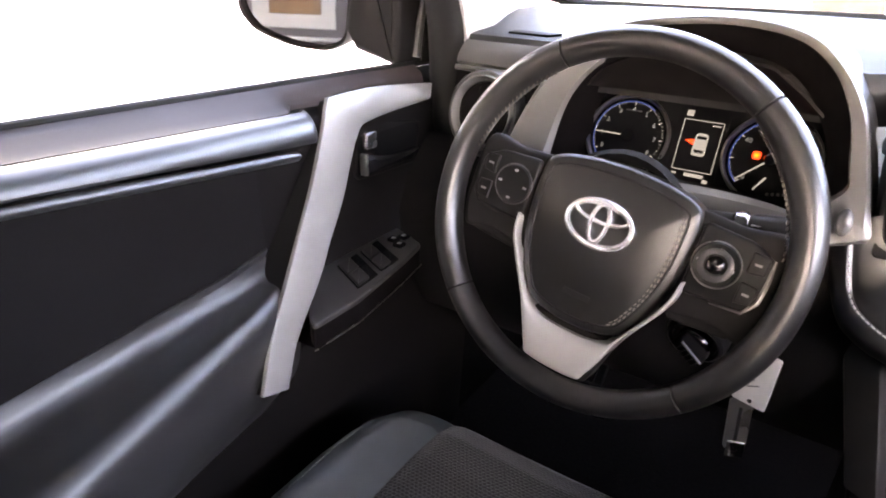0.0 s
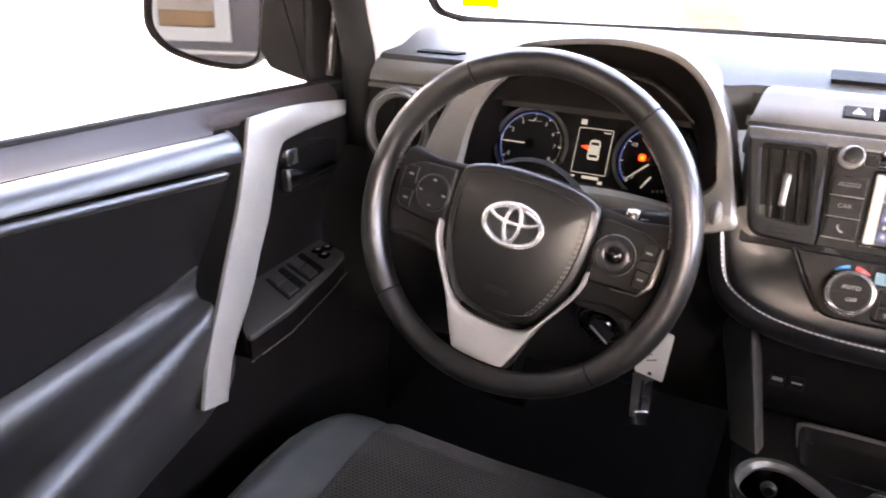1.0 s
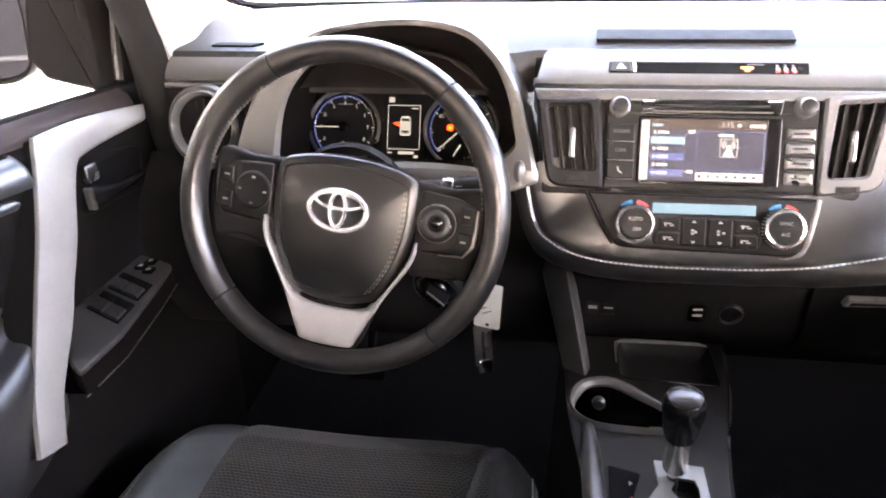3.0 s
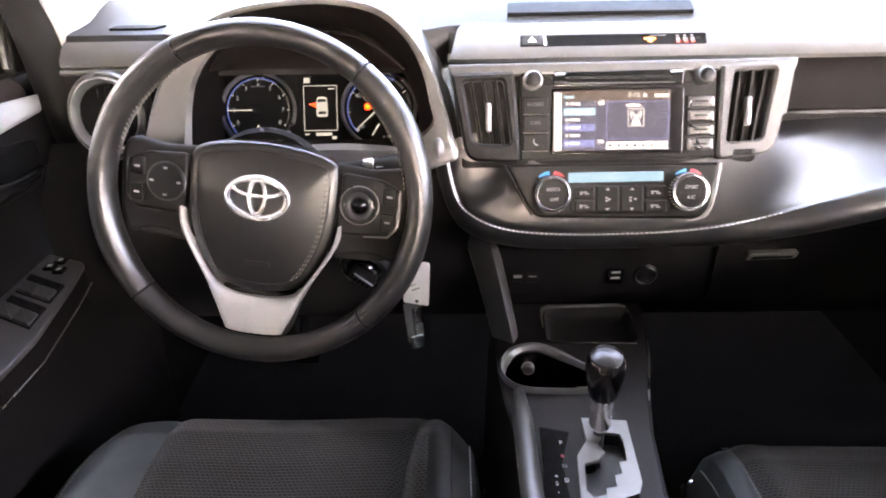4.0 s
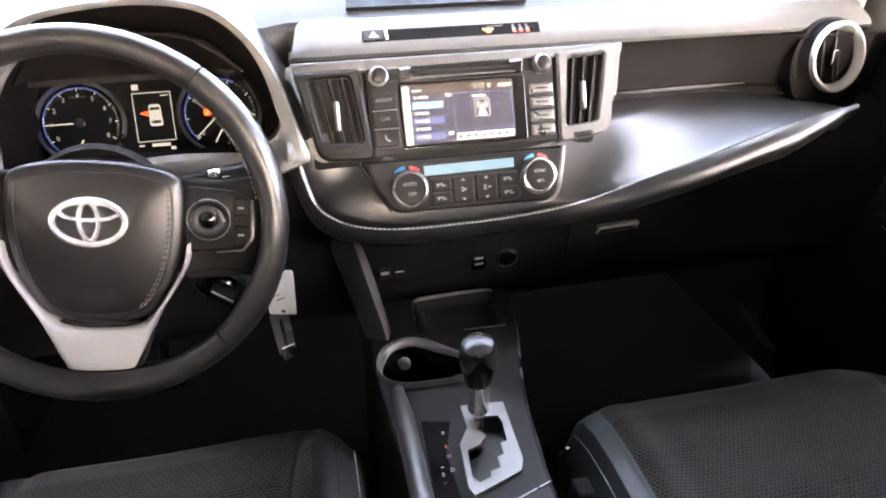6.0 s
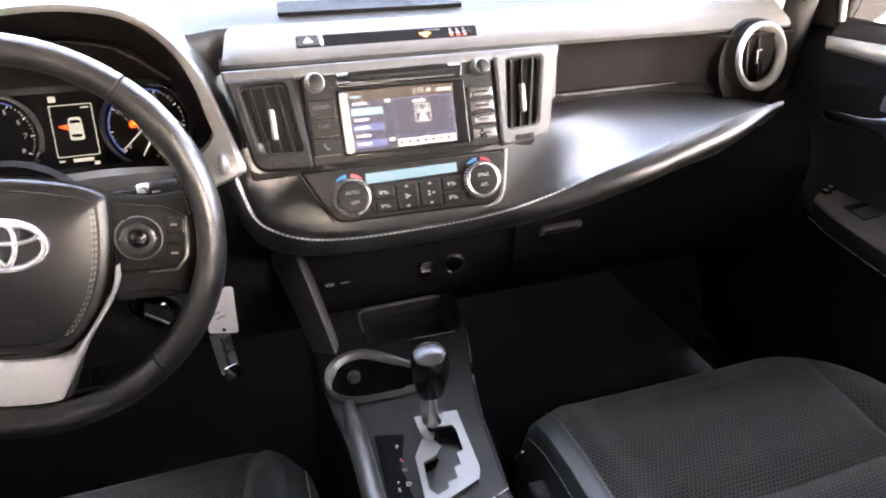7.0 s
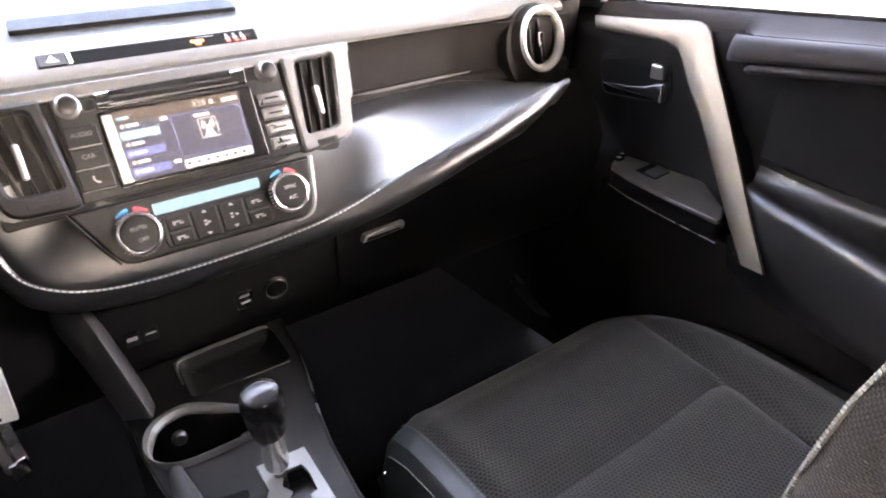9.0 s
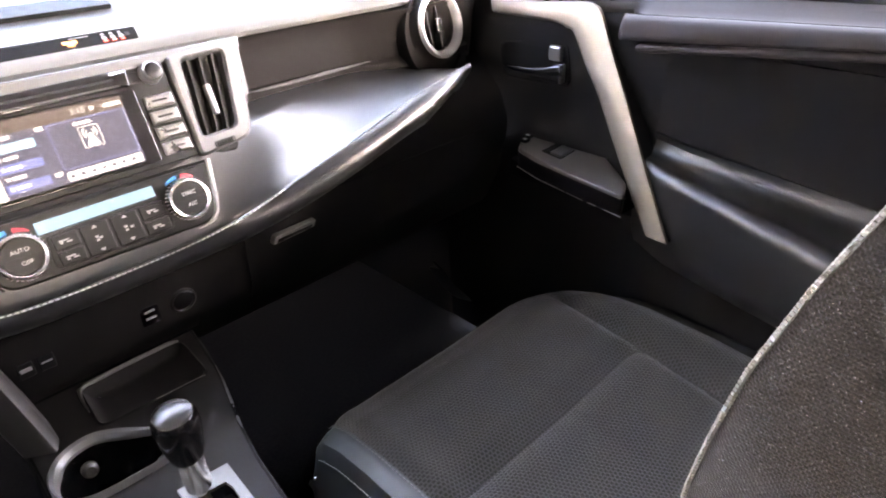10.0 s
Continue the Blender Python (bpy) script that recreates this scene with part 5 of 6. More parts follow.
for a, b in zip(O2, I2):
    w = b - a
    L = max(w.length, 1e-5)
    w = w / L
    secs.append([MW @ V((*(a + w * p).xy, h)) for p, h in ((0, -0.034), (0, -0.003), (L * 0.08, -0.0008), (L * 0.25, 0.0006), (L * 0.75, 0.0006), (L * 0.92, -0.0012), (L, -0.004), (L, -0.034))])
part("lower_spoke", loft(secs, wrap=True), M_SPOKE, wh, "satin silver V-shaped lower spoke")
part("spoke_back", prism(rpoly([(-0.05, -0.105), (0.05, -0.105), (0.035, -0.158), (-0.035, -0.158)], 0.008), -0.036, -0.012, MW, 0.004), M_BLACK, wh)
part("horn_boss", lathe([(0.06, -0.075), (0.062, -0.05), (0.075, -0.03), (0.07, -0.02)], MW, 32), M_BLACK, wh)

# ---------------------------------------------------------------- centre console
con = thing("centre_console", "black plastic centre console with a cup holder", "console", (0, -0.2, 0.05))


def filled(outer, holes, z0, thick):
    """A flat plate with holes, as places (x, y) at height z0."""
    bm = bmesh.new()
    edges = []
    for lp in [outer] + holes:
        vs = [bm.verts.new((q[0], q[1], z0(q[0], q[1]))) for q in lp]
        edges += [bm.edges.new((vs[k], vs[(k + 1) % len(vs)])) for k in range(len(vs))]
    bmesh.ops.triangle_fill(bm, use_beauty=True, use_dissolve=False, edges=edges)
    ext = bmesh.ops.extrude_face_region(bm, geom=bm.faces[:])
    bmesh.ops.translate(bm, verts=[g for g in ext["geom"] if isinstance(g, bmesh.types.BMVert)], vec=(0, 0, -thick))
    return bm


def flat(x, y):
    return 0.420


def lip(y):
    """Left and right edge of the console top at a distance along the car."""
    return lerp(-0.080, -0.106, min(1, max(0, (y + 0.22) / 0.2))), float(np.interp(y, [-0.7, -0.22, -0.173, -0.107, -0.047, 0.03, 0.075, 0.146], [0.044, 0.045, 0.0505, 0.0575, 0.0695, 0.0905, 0.099, 0.109]))


CUP = [(-0.1035, -0.008), (-0.098, 0.020), (-0.082, 0.037), (-0.055, 0.0435), (-0.030, 0.032), (-0.005, 0.008), (0.012, -0.012), (0.014, -0.033), (0.0, -0.045), (-0.040, -0.0465), (-0.075, -0.043), (-0.095, -0.030)]
cup_o = [V((q.x, q.y)) for q in catmull([(x, y, 0) for x, y in CUP], 5, True)]
cen = V((-0.048, -0.004))


def cupwide(q):
    return 0.0035 + 0.0085 * max(0.0, min(1.0, (q.y + 0.024) / 0.04)) * (1.0 if q.x < -0.03 else max(0.0, 1 - (q.x + 0.03) / 0.08))


cup_i = [q + (cen - q).normalized() * cupwide(q) for q in cup_o]
tray = rpoly([(-0.036, 0.053), (0.080, 0.049), (0.084, 0.128), (-0.032, 0.126)], 0.010)
GATE_O = [(-0.018, -0.089), (0.031, -0.0935), (0.027, -0.178), (0.021, -0.191), (-0.033, -0.2105), (-0.037, -0.200), (-0.0315, -0.143), (-0.018, -0.122)]
GATE_I = [(0.002, -0.111), (0.019, -0.113), (0.021, -0.124), (0.0185, -0.150), (0.0105, -0.152), (0.0095, -0.167), (0.002, -0.169), (0.001, -0.183), (-0.010, -0.185), (-0.011, -0.192), (-0.024, -0.1965), (-0.030, -0.187),
          (-0.026, -0.154), (-0.011, -0.149), (-0.002, -0.139), (-0.007, -0.127)]
ol = [V((lip(y)[0], y)) for y in np.linspace(-0.62, 0.155, 16)] + [V((lip(y)[1], y)) for y in np.linspace(0.155, -0.62, 16)]
part("top_plate", filled(ol, [[V(q) for q in cup_o], tray, [V(q) for q in inset([V(p) for p in GATE_I], -0.002)]], flat, 0.004), M_CONSOLE, con, "black console top", smooth=False)
for k, sx in ((0, -1), (1, 1)):
    secs = [[V((lip(y)[k] + sx * o, y, z)) for o, z in ((-0.003, 0.4205), (-0.0005, 0.4198), (0.001, 0.417), (0.0015, 0.405), (0.002, 0.36), (0.004, 0.25), (0.010, 0.06))] for y in np.linspace(-0.62, 0.155, 16)]
    part("side_panel", solid(secs, 0.004), M_LOWER, con)
part("cup_well", loft([[V((q.x, q.y, z)) for q in cup_i] for z in (0.421, 0.40, 0.36)] + [[V((*cen.lerp(q, k), 0.352 - 0.002 * (k < 0.5))) for q in cup_i] for k in (0.92, 0.4, 0.02)], wrap=True, cap=False), M_GLOSS, con, "gloss black cup well")
secs = [[V((*q, 0.417)) for q in cup_o], [V((*q, 0.4262)) for q in cup_o], [V((*q.lerp(w, 0.15), 0.4292)) for q, w in zip(cup_o, cup_i)], [V((*q.lerp(w, 0.6), 0.4285)) for q, w in zip(cup_o, cup_i)],
        [V((*q.lerp(w, 0.95), 0.424)) for q, w in zip(cup_o, cup_i)], [V((*w, 0.412)) for w in cup_i]]
part("cup_ring", loft(secs, wrap=True, cap=False), M_CUP, con, "satin silver cup holder ring")
part("cup_tab", box((-0.006, -0.034, 0.405), (0.016, 0.010, 0.028), 0.004), M_SOFT, con)
part("cup_knob", lathe([(0.008, 0), (0.008, 0.006), (0.005, 0.009), (0.0004, 0.009)], plane_frame((-0.0655, 0.020, 0.406), (1, 0, 0), (0, 0.3, 1)), 18), M_SOFT, con)
part("tray_floor", loft([[V((*q, 0.4215)) for q in inset(tray, -0.004)], [V((*q, 0.423)) for q in inset(tray, -0.002)], [V((*q, 0.421)) for q in tray], [V((*q, 0.4135)) for q in inset(tray, 0.004)], [V((*q, 0.4105)) for q in inset(tray, 0.010)], [V((*q, 0.410)) for q in inset(tray, 0.030)], [V((0.024 + (q.x - 0.024) * 0.02, 0.090 + (q.y - 0.090) * 0.02, 0.410)) for q in tray]], wrap=True, cap=False), M_STRUTDK, con, "shallow black tray")
# raised tray lip in a light satin colour that imitates its highlight
part("tray_lip_lit", tube([(0.084, 0.1325, 0.4215), (0.072, 0.1335, 0.4225), (0.02, 0.1325, 0.4225), (-0.026, 0.1310, 0.4225), (-0.035, 0.127, 0.422), (-0.038, 0.112, 0.4215), (-0.039, 0.085, 0.4205)], [0.0014, 0.0036, 0.0036, 0.0036, 0.0030, 0.0016, 0.0008], 10), M_CUP, con)
# thin bright tube paints the highlight of the near tray lip
part("tray_edge_glint", tube([(-0.030, 0.0510, 0.4218), (0.02, 0.0490, 0.4220), (0.078, 0.0470, 0.4222)], [0.0006, 0.0010, 0.0009], 6), M_BEZEL, con)
# bright tapering tube paints the highlight along the console's right edge
part("edge_glint", tube([V((lip(y)[1] - 0.0005, y, 0.4205)) for y in np.linspace(-0.058, 0.055, 12)], [0.0004] + [0.0013] * 6 + [0.0010, 0.0008, 0.0006, 0.0004, 0.0003], 6), M_BEZEL, con)
part("lid_seam", tube([(0.007, -0.2205, 0.4208), (0.028, -0.2140, 0.4212), (0.0455, -0.2075, 0.4206)], 0.0007, 6), M_BEZEL, con)
M_GATE = mat("brushed_gate_metal", (0.20, 0.197, 0.187), 0.45, 0.5, 0.05, 30, 0.04, 1500)
gate = filled([V(q) for q in GATE_O], [[V(q) for q in GATE_I]], lambda x, y: 0.4245, 0.004)
part("shift_gate", gate, M_GATE, con, "satin silver stepped shift gate", smooth=False)
part("gate_floor", prism([V(q) for q in inset([V(p) for p in GATE_I], -0.002)], 0.395, 0.404, Matrix(), 0.0002), M_STRUT, con, smooth=False)
ind = part("gear_indicator", prism(rpoly([(-0.066, -0.100), (-0.034, -0.108), (-0.048, -0.150), (-0.046, -0.215), (-0.072, -0.212)], 0.003), 0.418, 0.4225, Matrix(), 0.0006), M_FACE, con, "black gear indicator")
for txt, x, y, m_ in (("P", -0.0460, -0.124, M_INK), ("R", -0.0465, -0.143, G_RED), ("N", -0.0465, -0.156, M_GREYINK), ("D", -0.0470, -0.174, M_INK), ("S", -0.0575, -0.178, M_INK), ("+", -0.0565, -0.169, M_INK), ("-", -0.0575, -0.188, M_INK)):
    lettering(txt, 0.0068 if txt != "R" else 0.006, Matrix.Translation((x, y, 0.4229)), m_ if txt != "R" else bpy.data.materials["warm_mark"], ind, "gear_letter")
# padded rail on the driver's side and the strut that rises to the dashboard
secs = []
for y in np.linspace(-0.60, -0.044, 14):
    x = -0.0835
    f = min(1, (-0.040 - y) / 0.012) ** 0.5
    secs.append([V((x + 0.0115 * f * math.cos(a), y, 0.422 + 0.0125 * f * math.sin(a))) for a in (2 * math.pi * k / 14 for k in range(14))])
part("knee_rail", loft(secs, wrap=True), M_RAIL, con, "satin grey side rail")
secs = []
for t in np.linspace(0, 1, 9):
    c = V((-0.128, 0.108, 0.556)).lerp(V((-0.0925, 0.046, 0.425)), t) + V((0, 0.010 * math.sin(math.pi * t), 0))
    w = lerp(0.021, 0.017, t)
    secs.append([c + V((w * x, y, 0.004 * x)) for x, y in ((-1, 0.030), (-0.97, 0.022), (-0.90, 0.017), (0.45, -0.003), (0.58, -0.004), (0.68, -0.002), (0.97, 0.010), (1.0, 0.016))] + [c + V((w, 0.05, 0)), c + V((-w, 0.05, 0))])
part("strut", loft(secs, wrap=True), M_STRUT, con, "grey satin strut between dashboard and console")
secs = [[V((x, y, z)) for x in np.linspace(-0.105, 0.115, 8)] for y, z in ((0.112, 0.56), (0.116, 0.51), (0.121, 0.46), (0.140, 0.43), (0.158, 0.418))]
part("front_panel", solid(secs, 0.004), M_LOWER, con)
part("armrest_lid", box((-0.015, -0.80, 0.50), (0.17, 0.30, 0.16), 0.03), M_SEATDK, con)

# sockets and blanks on the panel under the stack
MU = plane_frame((0.0, 0.1165, 0.484), (1, 0, 0), (0, -0.11, 1))
for x in (-0.073, -0.053):
    b = thing("switch_blank", "small black blank button with a pale mark", "button", MU @ V((x, 0, 0)), "blank buttons")
    part("cap", prism(rpoly([(x - 0.008, -0.010), (x + 0.008, -0.010), (x + 0.008, 0.010), (x - 0.008, 0.010)], 0.002), -0.004, 0.0025, MU, 0.001), M_KEYS, b)
    part("mark", box((x, 0.001, 0.0026), (0.011, 0.0022 if x > -0.06 else 0.005, 0.0005), 0.0002, MU), M_INK, b, smooth=False)
usb = thing("usb_socket", "small black USB socket with bright contacts", "socket", MU @ V((0.058, 0, 0)))
part("cover", prism(rpoly([(0.047, -0.013), (0.069, -0.013), (0.069, 0.013), (0.047, 0.013)], 0.004), -0.004, 0.003, MU, 0.001), M_GLOSS, usb)
for y in (0.0045, -0.005):
    part("contact", box((0.058, y, 0.0035), (0.012, 0.003, 0.001), 0.0006, MU @ Matrix.Rotation(0.05, 4, 'Z')), M_INK, usb)
pw = thing("power_socket", "round black power socket with a painted rim glint", "socket", MU @ V((0.098, 0, 0)))
part("socket_ring", lathe([(0.0165, -0.004), (0.0165, 0.003), (0.014, 0.005), (0.012, 0.003), (0.012, -0.01)], MU @ Matrix.Translation((0.098, 0.002, 0)), 28), M_KEYS, pw)
part("socket_lid", lathe([(0.012, 0.0), (0.012, 0.003), (0.009, 0.0045), (0.0005, 0.005)], MU @ Matrix.Translation((0.098, 0.002, 0)), 28), M_KEYS, pw)
# pale tapering arc paints the crescent highlight on the socket rim
part("socket_glint", tube([MU @ V((0.098 + 0.0135 * math.cos(a), 0.002 + 0.0135 * math.sin(a), 0.0052)) for a in np.linspace(0.5, 1.5, 7)], [0.0003, 0.0007, 0.0010, 0.0011, 0.0010, 0.0007, 0.0003], 6), M_INK, pw)

# gear lever
gl = thing("gear_lever", "black leather gear knob on a chrome shaft", "gear lever", (-0.002, -0.105, 0.415))
tilt = plane_frame((-0.002, -0.110, 0.405), (1, 0, 0), (0, 0, 1)) @ Matrix.Rotation(radians(-90), 4, 'X') @ Matrix.Rotation(radians(4), 4, 'X') @ Matrix.Rotation(radians(-2.6), 4, 'Y')
part("shaft", lathe([(0.0060, 0.0335), (0.0112, 0.0340), (0.0118, 0.0360), (0.0118, 0.056), (0.0120, 0.074), (0.0122, 0.080)], tilt, 28), M_BADGE, gl, "chrome shaft")
part("lever_rod", lathe([(0.006, -0.02), (0.006, 0.025)], tilt, 14), M_BEZEL, gl)
kn = part("knob", lathe([(0.0120, 0.0775), (0.0145, 0.0795), (0.0160, 0.086), (0.0175, 0.095), (0.0193, 0.106), (0.0200, 0.116), (0.0190, 0.126), (0.0150, 0.1325), (0.0085, 0.135), (0.0004, 0.1355)], tilt, 32), M_GLOSS, gl, "black knob")
part("knob_cap", lathe([(0.0166, 0.1305), (0.0160, 0.1325), (0.0120, 0.1352), (0.0060, 0.1368), (0.0004, 0.1372)], tilt, 32), M_CAP, kn, "grey cap")
part("knob_collar", lathe([(0.0122, 0.0755), (0.0134, 0.0765), (0.0134, 0.0795), (0.0122, 0.0810)], tilt, 28), M_CHROME, kn)


# ---------------------------------------------------------------- seats
def seat(cx, y0, label, left, back_y, driver):
    """left: the inner or outer side that carries smooth vinyl; back_y: the backrest's foot."""
    st = thing("car_seat", label, "car seat", (cx, y0 - 0.25, 0.05), "front seats")
    hw = 0.257

    def top(u, t):
        """A place on the cushion: u across from -1 to 1, t along from the nose to the back."""
        au = abs(u)
        corner = (0.13 if u < 0 and driver else 0.17 if u > 0 and not driver else 0.085 if driver else 0.028) * max(0.0, (au - 0.45) / 0.55) ** (2.6 if driver or u < 0 else 2.2)
        yf = y0 + 0.035 - corner
        bol = (0.008 if u > 0 and not driver else 0.020 if driver else 0.012) * math.exp(-((au - 0.80) / 0.13) ** 2)
        prof = [(0.010, 0.10), (0.024, 0.20), (0.020, 0.265), (0.008, 0.298), (-0.012, 0.318), (-0.045, 0.330), (-0.10, 0.335), (-0.20, 0.332), (-0.32, 0.322), (-0.45, 0.308), (-0.52, 0.30)]
        k = t * (len(prof) - 1)
        i = min(int(k), len(prof) - 2)
        f = k - i
        y, z = lerp(prof[i][0], prof[i + 1][0], f), lerp(prof[i][1], prof[i + 1][1], f)
        drop = 0.16 * max(0.0, (au - 0.94) / 0.06) ** 2.2 if (u < 0) != driver else 0.16 * max(0.0, (au - 0.9) / 0.1) ** 2.2
        q = min(1.0, max(0.0, (z - 0.25) / 0.07))
        return V((cx + u * ((hw if u < 0 else 0.264) if driver else 0.262 if u < 0 else 0.290), yf + y * (1 if y < 0 else 1 - 0.3 * au), z + (bol - drop) * q - 0.012 * (1 - min(1, abs(u) / 0.5)) * q * 0.4))

    def tuft(u, t):
        """Depth of the seams that are pulled into the cushion."""
        ur = lerp(0.70, 0.50, max(0.0, (t - 0.40) / 0.6))
        a = math.exp(-((u - ur) * hw / 0.009) ** 2) * min(1.0, max(0.0, (t - 0.40) / 0.1))
        b = math.exp(-((t - 0.71) * 0.75 / 0.010) ** 2) * (1.0 if u < ur else 0.0)
        return 0.011 * max(a, b)

    def zone(name, u0, u1, material, lab, n):
        secs = []
        for u in np.linspace(u0, u1, n):
            e = min(abs(u - u0), abs(u1 - u)) / (abs(u1 - u0))
            dip = 0.0045 * math.exp(-(e / 0.03) ** 2) if name == "cushion_panel" else 0.0045 * math.exp(-(min(abs(u - left[0]), abs(u - left[1])) / 0.03) ** 2)
            secs.append([top(u, t) - V((0, 0, dip + tuft(u, t))) for t in np.linspace(0, 1, 81)])
        return part(name, solid(secs, 0.006), material, st, lab)

    zone("cushion_bolster", -1.0, left[0], M_VINYL if left[2] < 0 else M_SEATDK, "smooth slate grey vinyl side bolster" if left[2] < 0 else "dark cloth side bolster", 18)
    zone("cushion_panel", left[0], left[1], M_CLOTH, "dark grey dimpled mesh cloth", 90)
    zone("cushion_bolster", left[1], 1.0, M_BOLSTER if driver else M_SEATDK, "smooth charcoal vinyl side bolster" if driver else "dark cloth side bolster", 18)
    lift = V((0, 0, 0.0012))
    for u, m_ in ((-0.86, M_GREYINK), (0.93, M_STITCH), (0.845, M_DARKTH)) if driver else ((-0.966, M_STITCH), (-0.86, M_GREYINK)):
        stitches([top(u, t) + lift for t in np.linspace(0.35, 1, 30)], st, m_, 0.0038, 0.0022, 0.0010, "thread along the bolster seam")
    seam_u = [(lerp(0.70, 0.50, max(0.0, (t - 0.40) / 0.6)), t) for t in np.linspace(0.44, 1, 30)]
    part("cushion_seam", tube([top(u, t) - V((0, 0, 0.0112)) for u, t in seam_u], 0.0016, 6), M_DARKTH, st, "dark sewn seam")
    part("cushion_seam", tube([top(u, 0.71) - V((0, 0, 0.0112)) for u in np.linspace(left[0] + 0.04, 0.58, 24)], 0.0016, 6), M_DARKTH, st, "dark sewn seam")
    part("seat_base", box((cx, y0 - 0.28, 0.15), (0.44, 0.46, 0.20), 0.03), M_BLACK, st)
    for s in (-1, 1):
        part("seat_rail", box((cx + s * 0.19, y0 - 0.25, 0.065), (0.03, 0.60, 0.03), 0.006), M_BEZEL, st)

    # backrest
    def backp(u, v):
        """A place on the backrest's front: u across, v up from 0 to 1."""
        z = 0.30 + v * 0.62
        w = hw * float(np.interp(v, [0, 0.25, 0.6, 0.85, 1.0], [0.90, 1.0, 1.0, 0.86, 0.70]))
        au = abs(u)
        fwd = 0.055 * max(0.0, (au - 0.45) / 0.5) ** 1.6 * float(np.interp(v, [0, 0.15, 0.5, 0.9, 1], [0.2, 0.9, 1.0, 0.5, 0.2])) if au < 0.95 else 0
        if au >= 0.95:
            fwd = 0.055 * float(np.interp(v, [0, 0.15, 0.5, 0.9, 1], [0.2, 0.9, 1.0, 0.5, 0.2])) - 0.16 * ((au - 0.95) / 0.05) ** 2
        lean = float(np.interp(z, [0.3, 0.5, 0.6, 0.65, 0.7, 0.75, 0.8, 0.92], [0.006, 0.003, 0.0, -0.001, -0.004, -0.013, -0.026, -0.075]))
        return V((cx + u * w - (0.0 if driver else 0.011), back_y + lean + fwd - 0.02 * max(0, v - 0.9) * 10 * 0.5, z))

    us = [-1, -0.99, -0.975, -0.96, -0.945, -0.92]
    def bz(name, ul, material, lab):
        return part(name, solid([[backp(u, v) for v in np.linspace(0, 1, 30)] for u in ul], 0.006), material, st, lab)

    bz("backrest_side", us, M_TWEED, "brown-black woven side of the backrest")
    bz("backrest_panel", list(np.linspace(-0.92, 0.92, 36)), M_TWEED, "dark brown-black mesh cloth backrest")
    bz("backrest_bolster", [-u for u in reversed(us)], M_VINYL, "smooth slate grey vinyl edge")
    part("backrest_shell", loft([[backp(u, v) + V((0, -0.07 - 0.02 * math.cos(u * 1.5), 0)) for v in np.linspace(0, 1, 12)] for u in np.linspace(-0.98, 0.98, 12)], cap=False), M_BLACK, st)
    for u, m_, ln, gp, r, tw in ((-0.931, M_ROPE, 0.0042, -0.0016, 0.0019, 0.5), (-0.937, M_ROPE, 0.0042, -0.0016, 0.0019, -0.5), (-0.914, M_TAN, 0.0042, 0.0014, 0.0014, 0.0)):
        stitches([backp(u, v) + V((-0.0010, 0.0022, 0.0008)) for v in np.linspace(0.05, 0.95, 60)], st, m_, ln, gp, r, "heavy contrast stitching on the bolster edge", slant=V((tw, 0, 0)))
    hr = part("head_restraint", box((cx, back_y - 0.15, 1.02), (0.26, 0.09, 0.15), 0.04), M_SEATDK, st)
    for s in (-1, 1):
        part("restraint_post", tube([(cx + s * 0.07, back_y - 0.13, 0.88), (cx + s * 0.07, back_y - 0.15, 1.0)], 0.006, 10), M_CHROME, hr)
    return st


seat(-0.387, -0.002, "driver's seat in dark mesh cloth with slate vinyl bolster", (-0.58, 0.735, -1), -0.74, True)
seat(0.405, -0.055, "passenger seat in dark mesh cloth with stitched edge", (-0.84, 0.86, -1), -0.532, False)


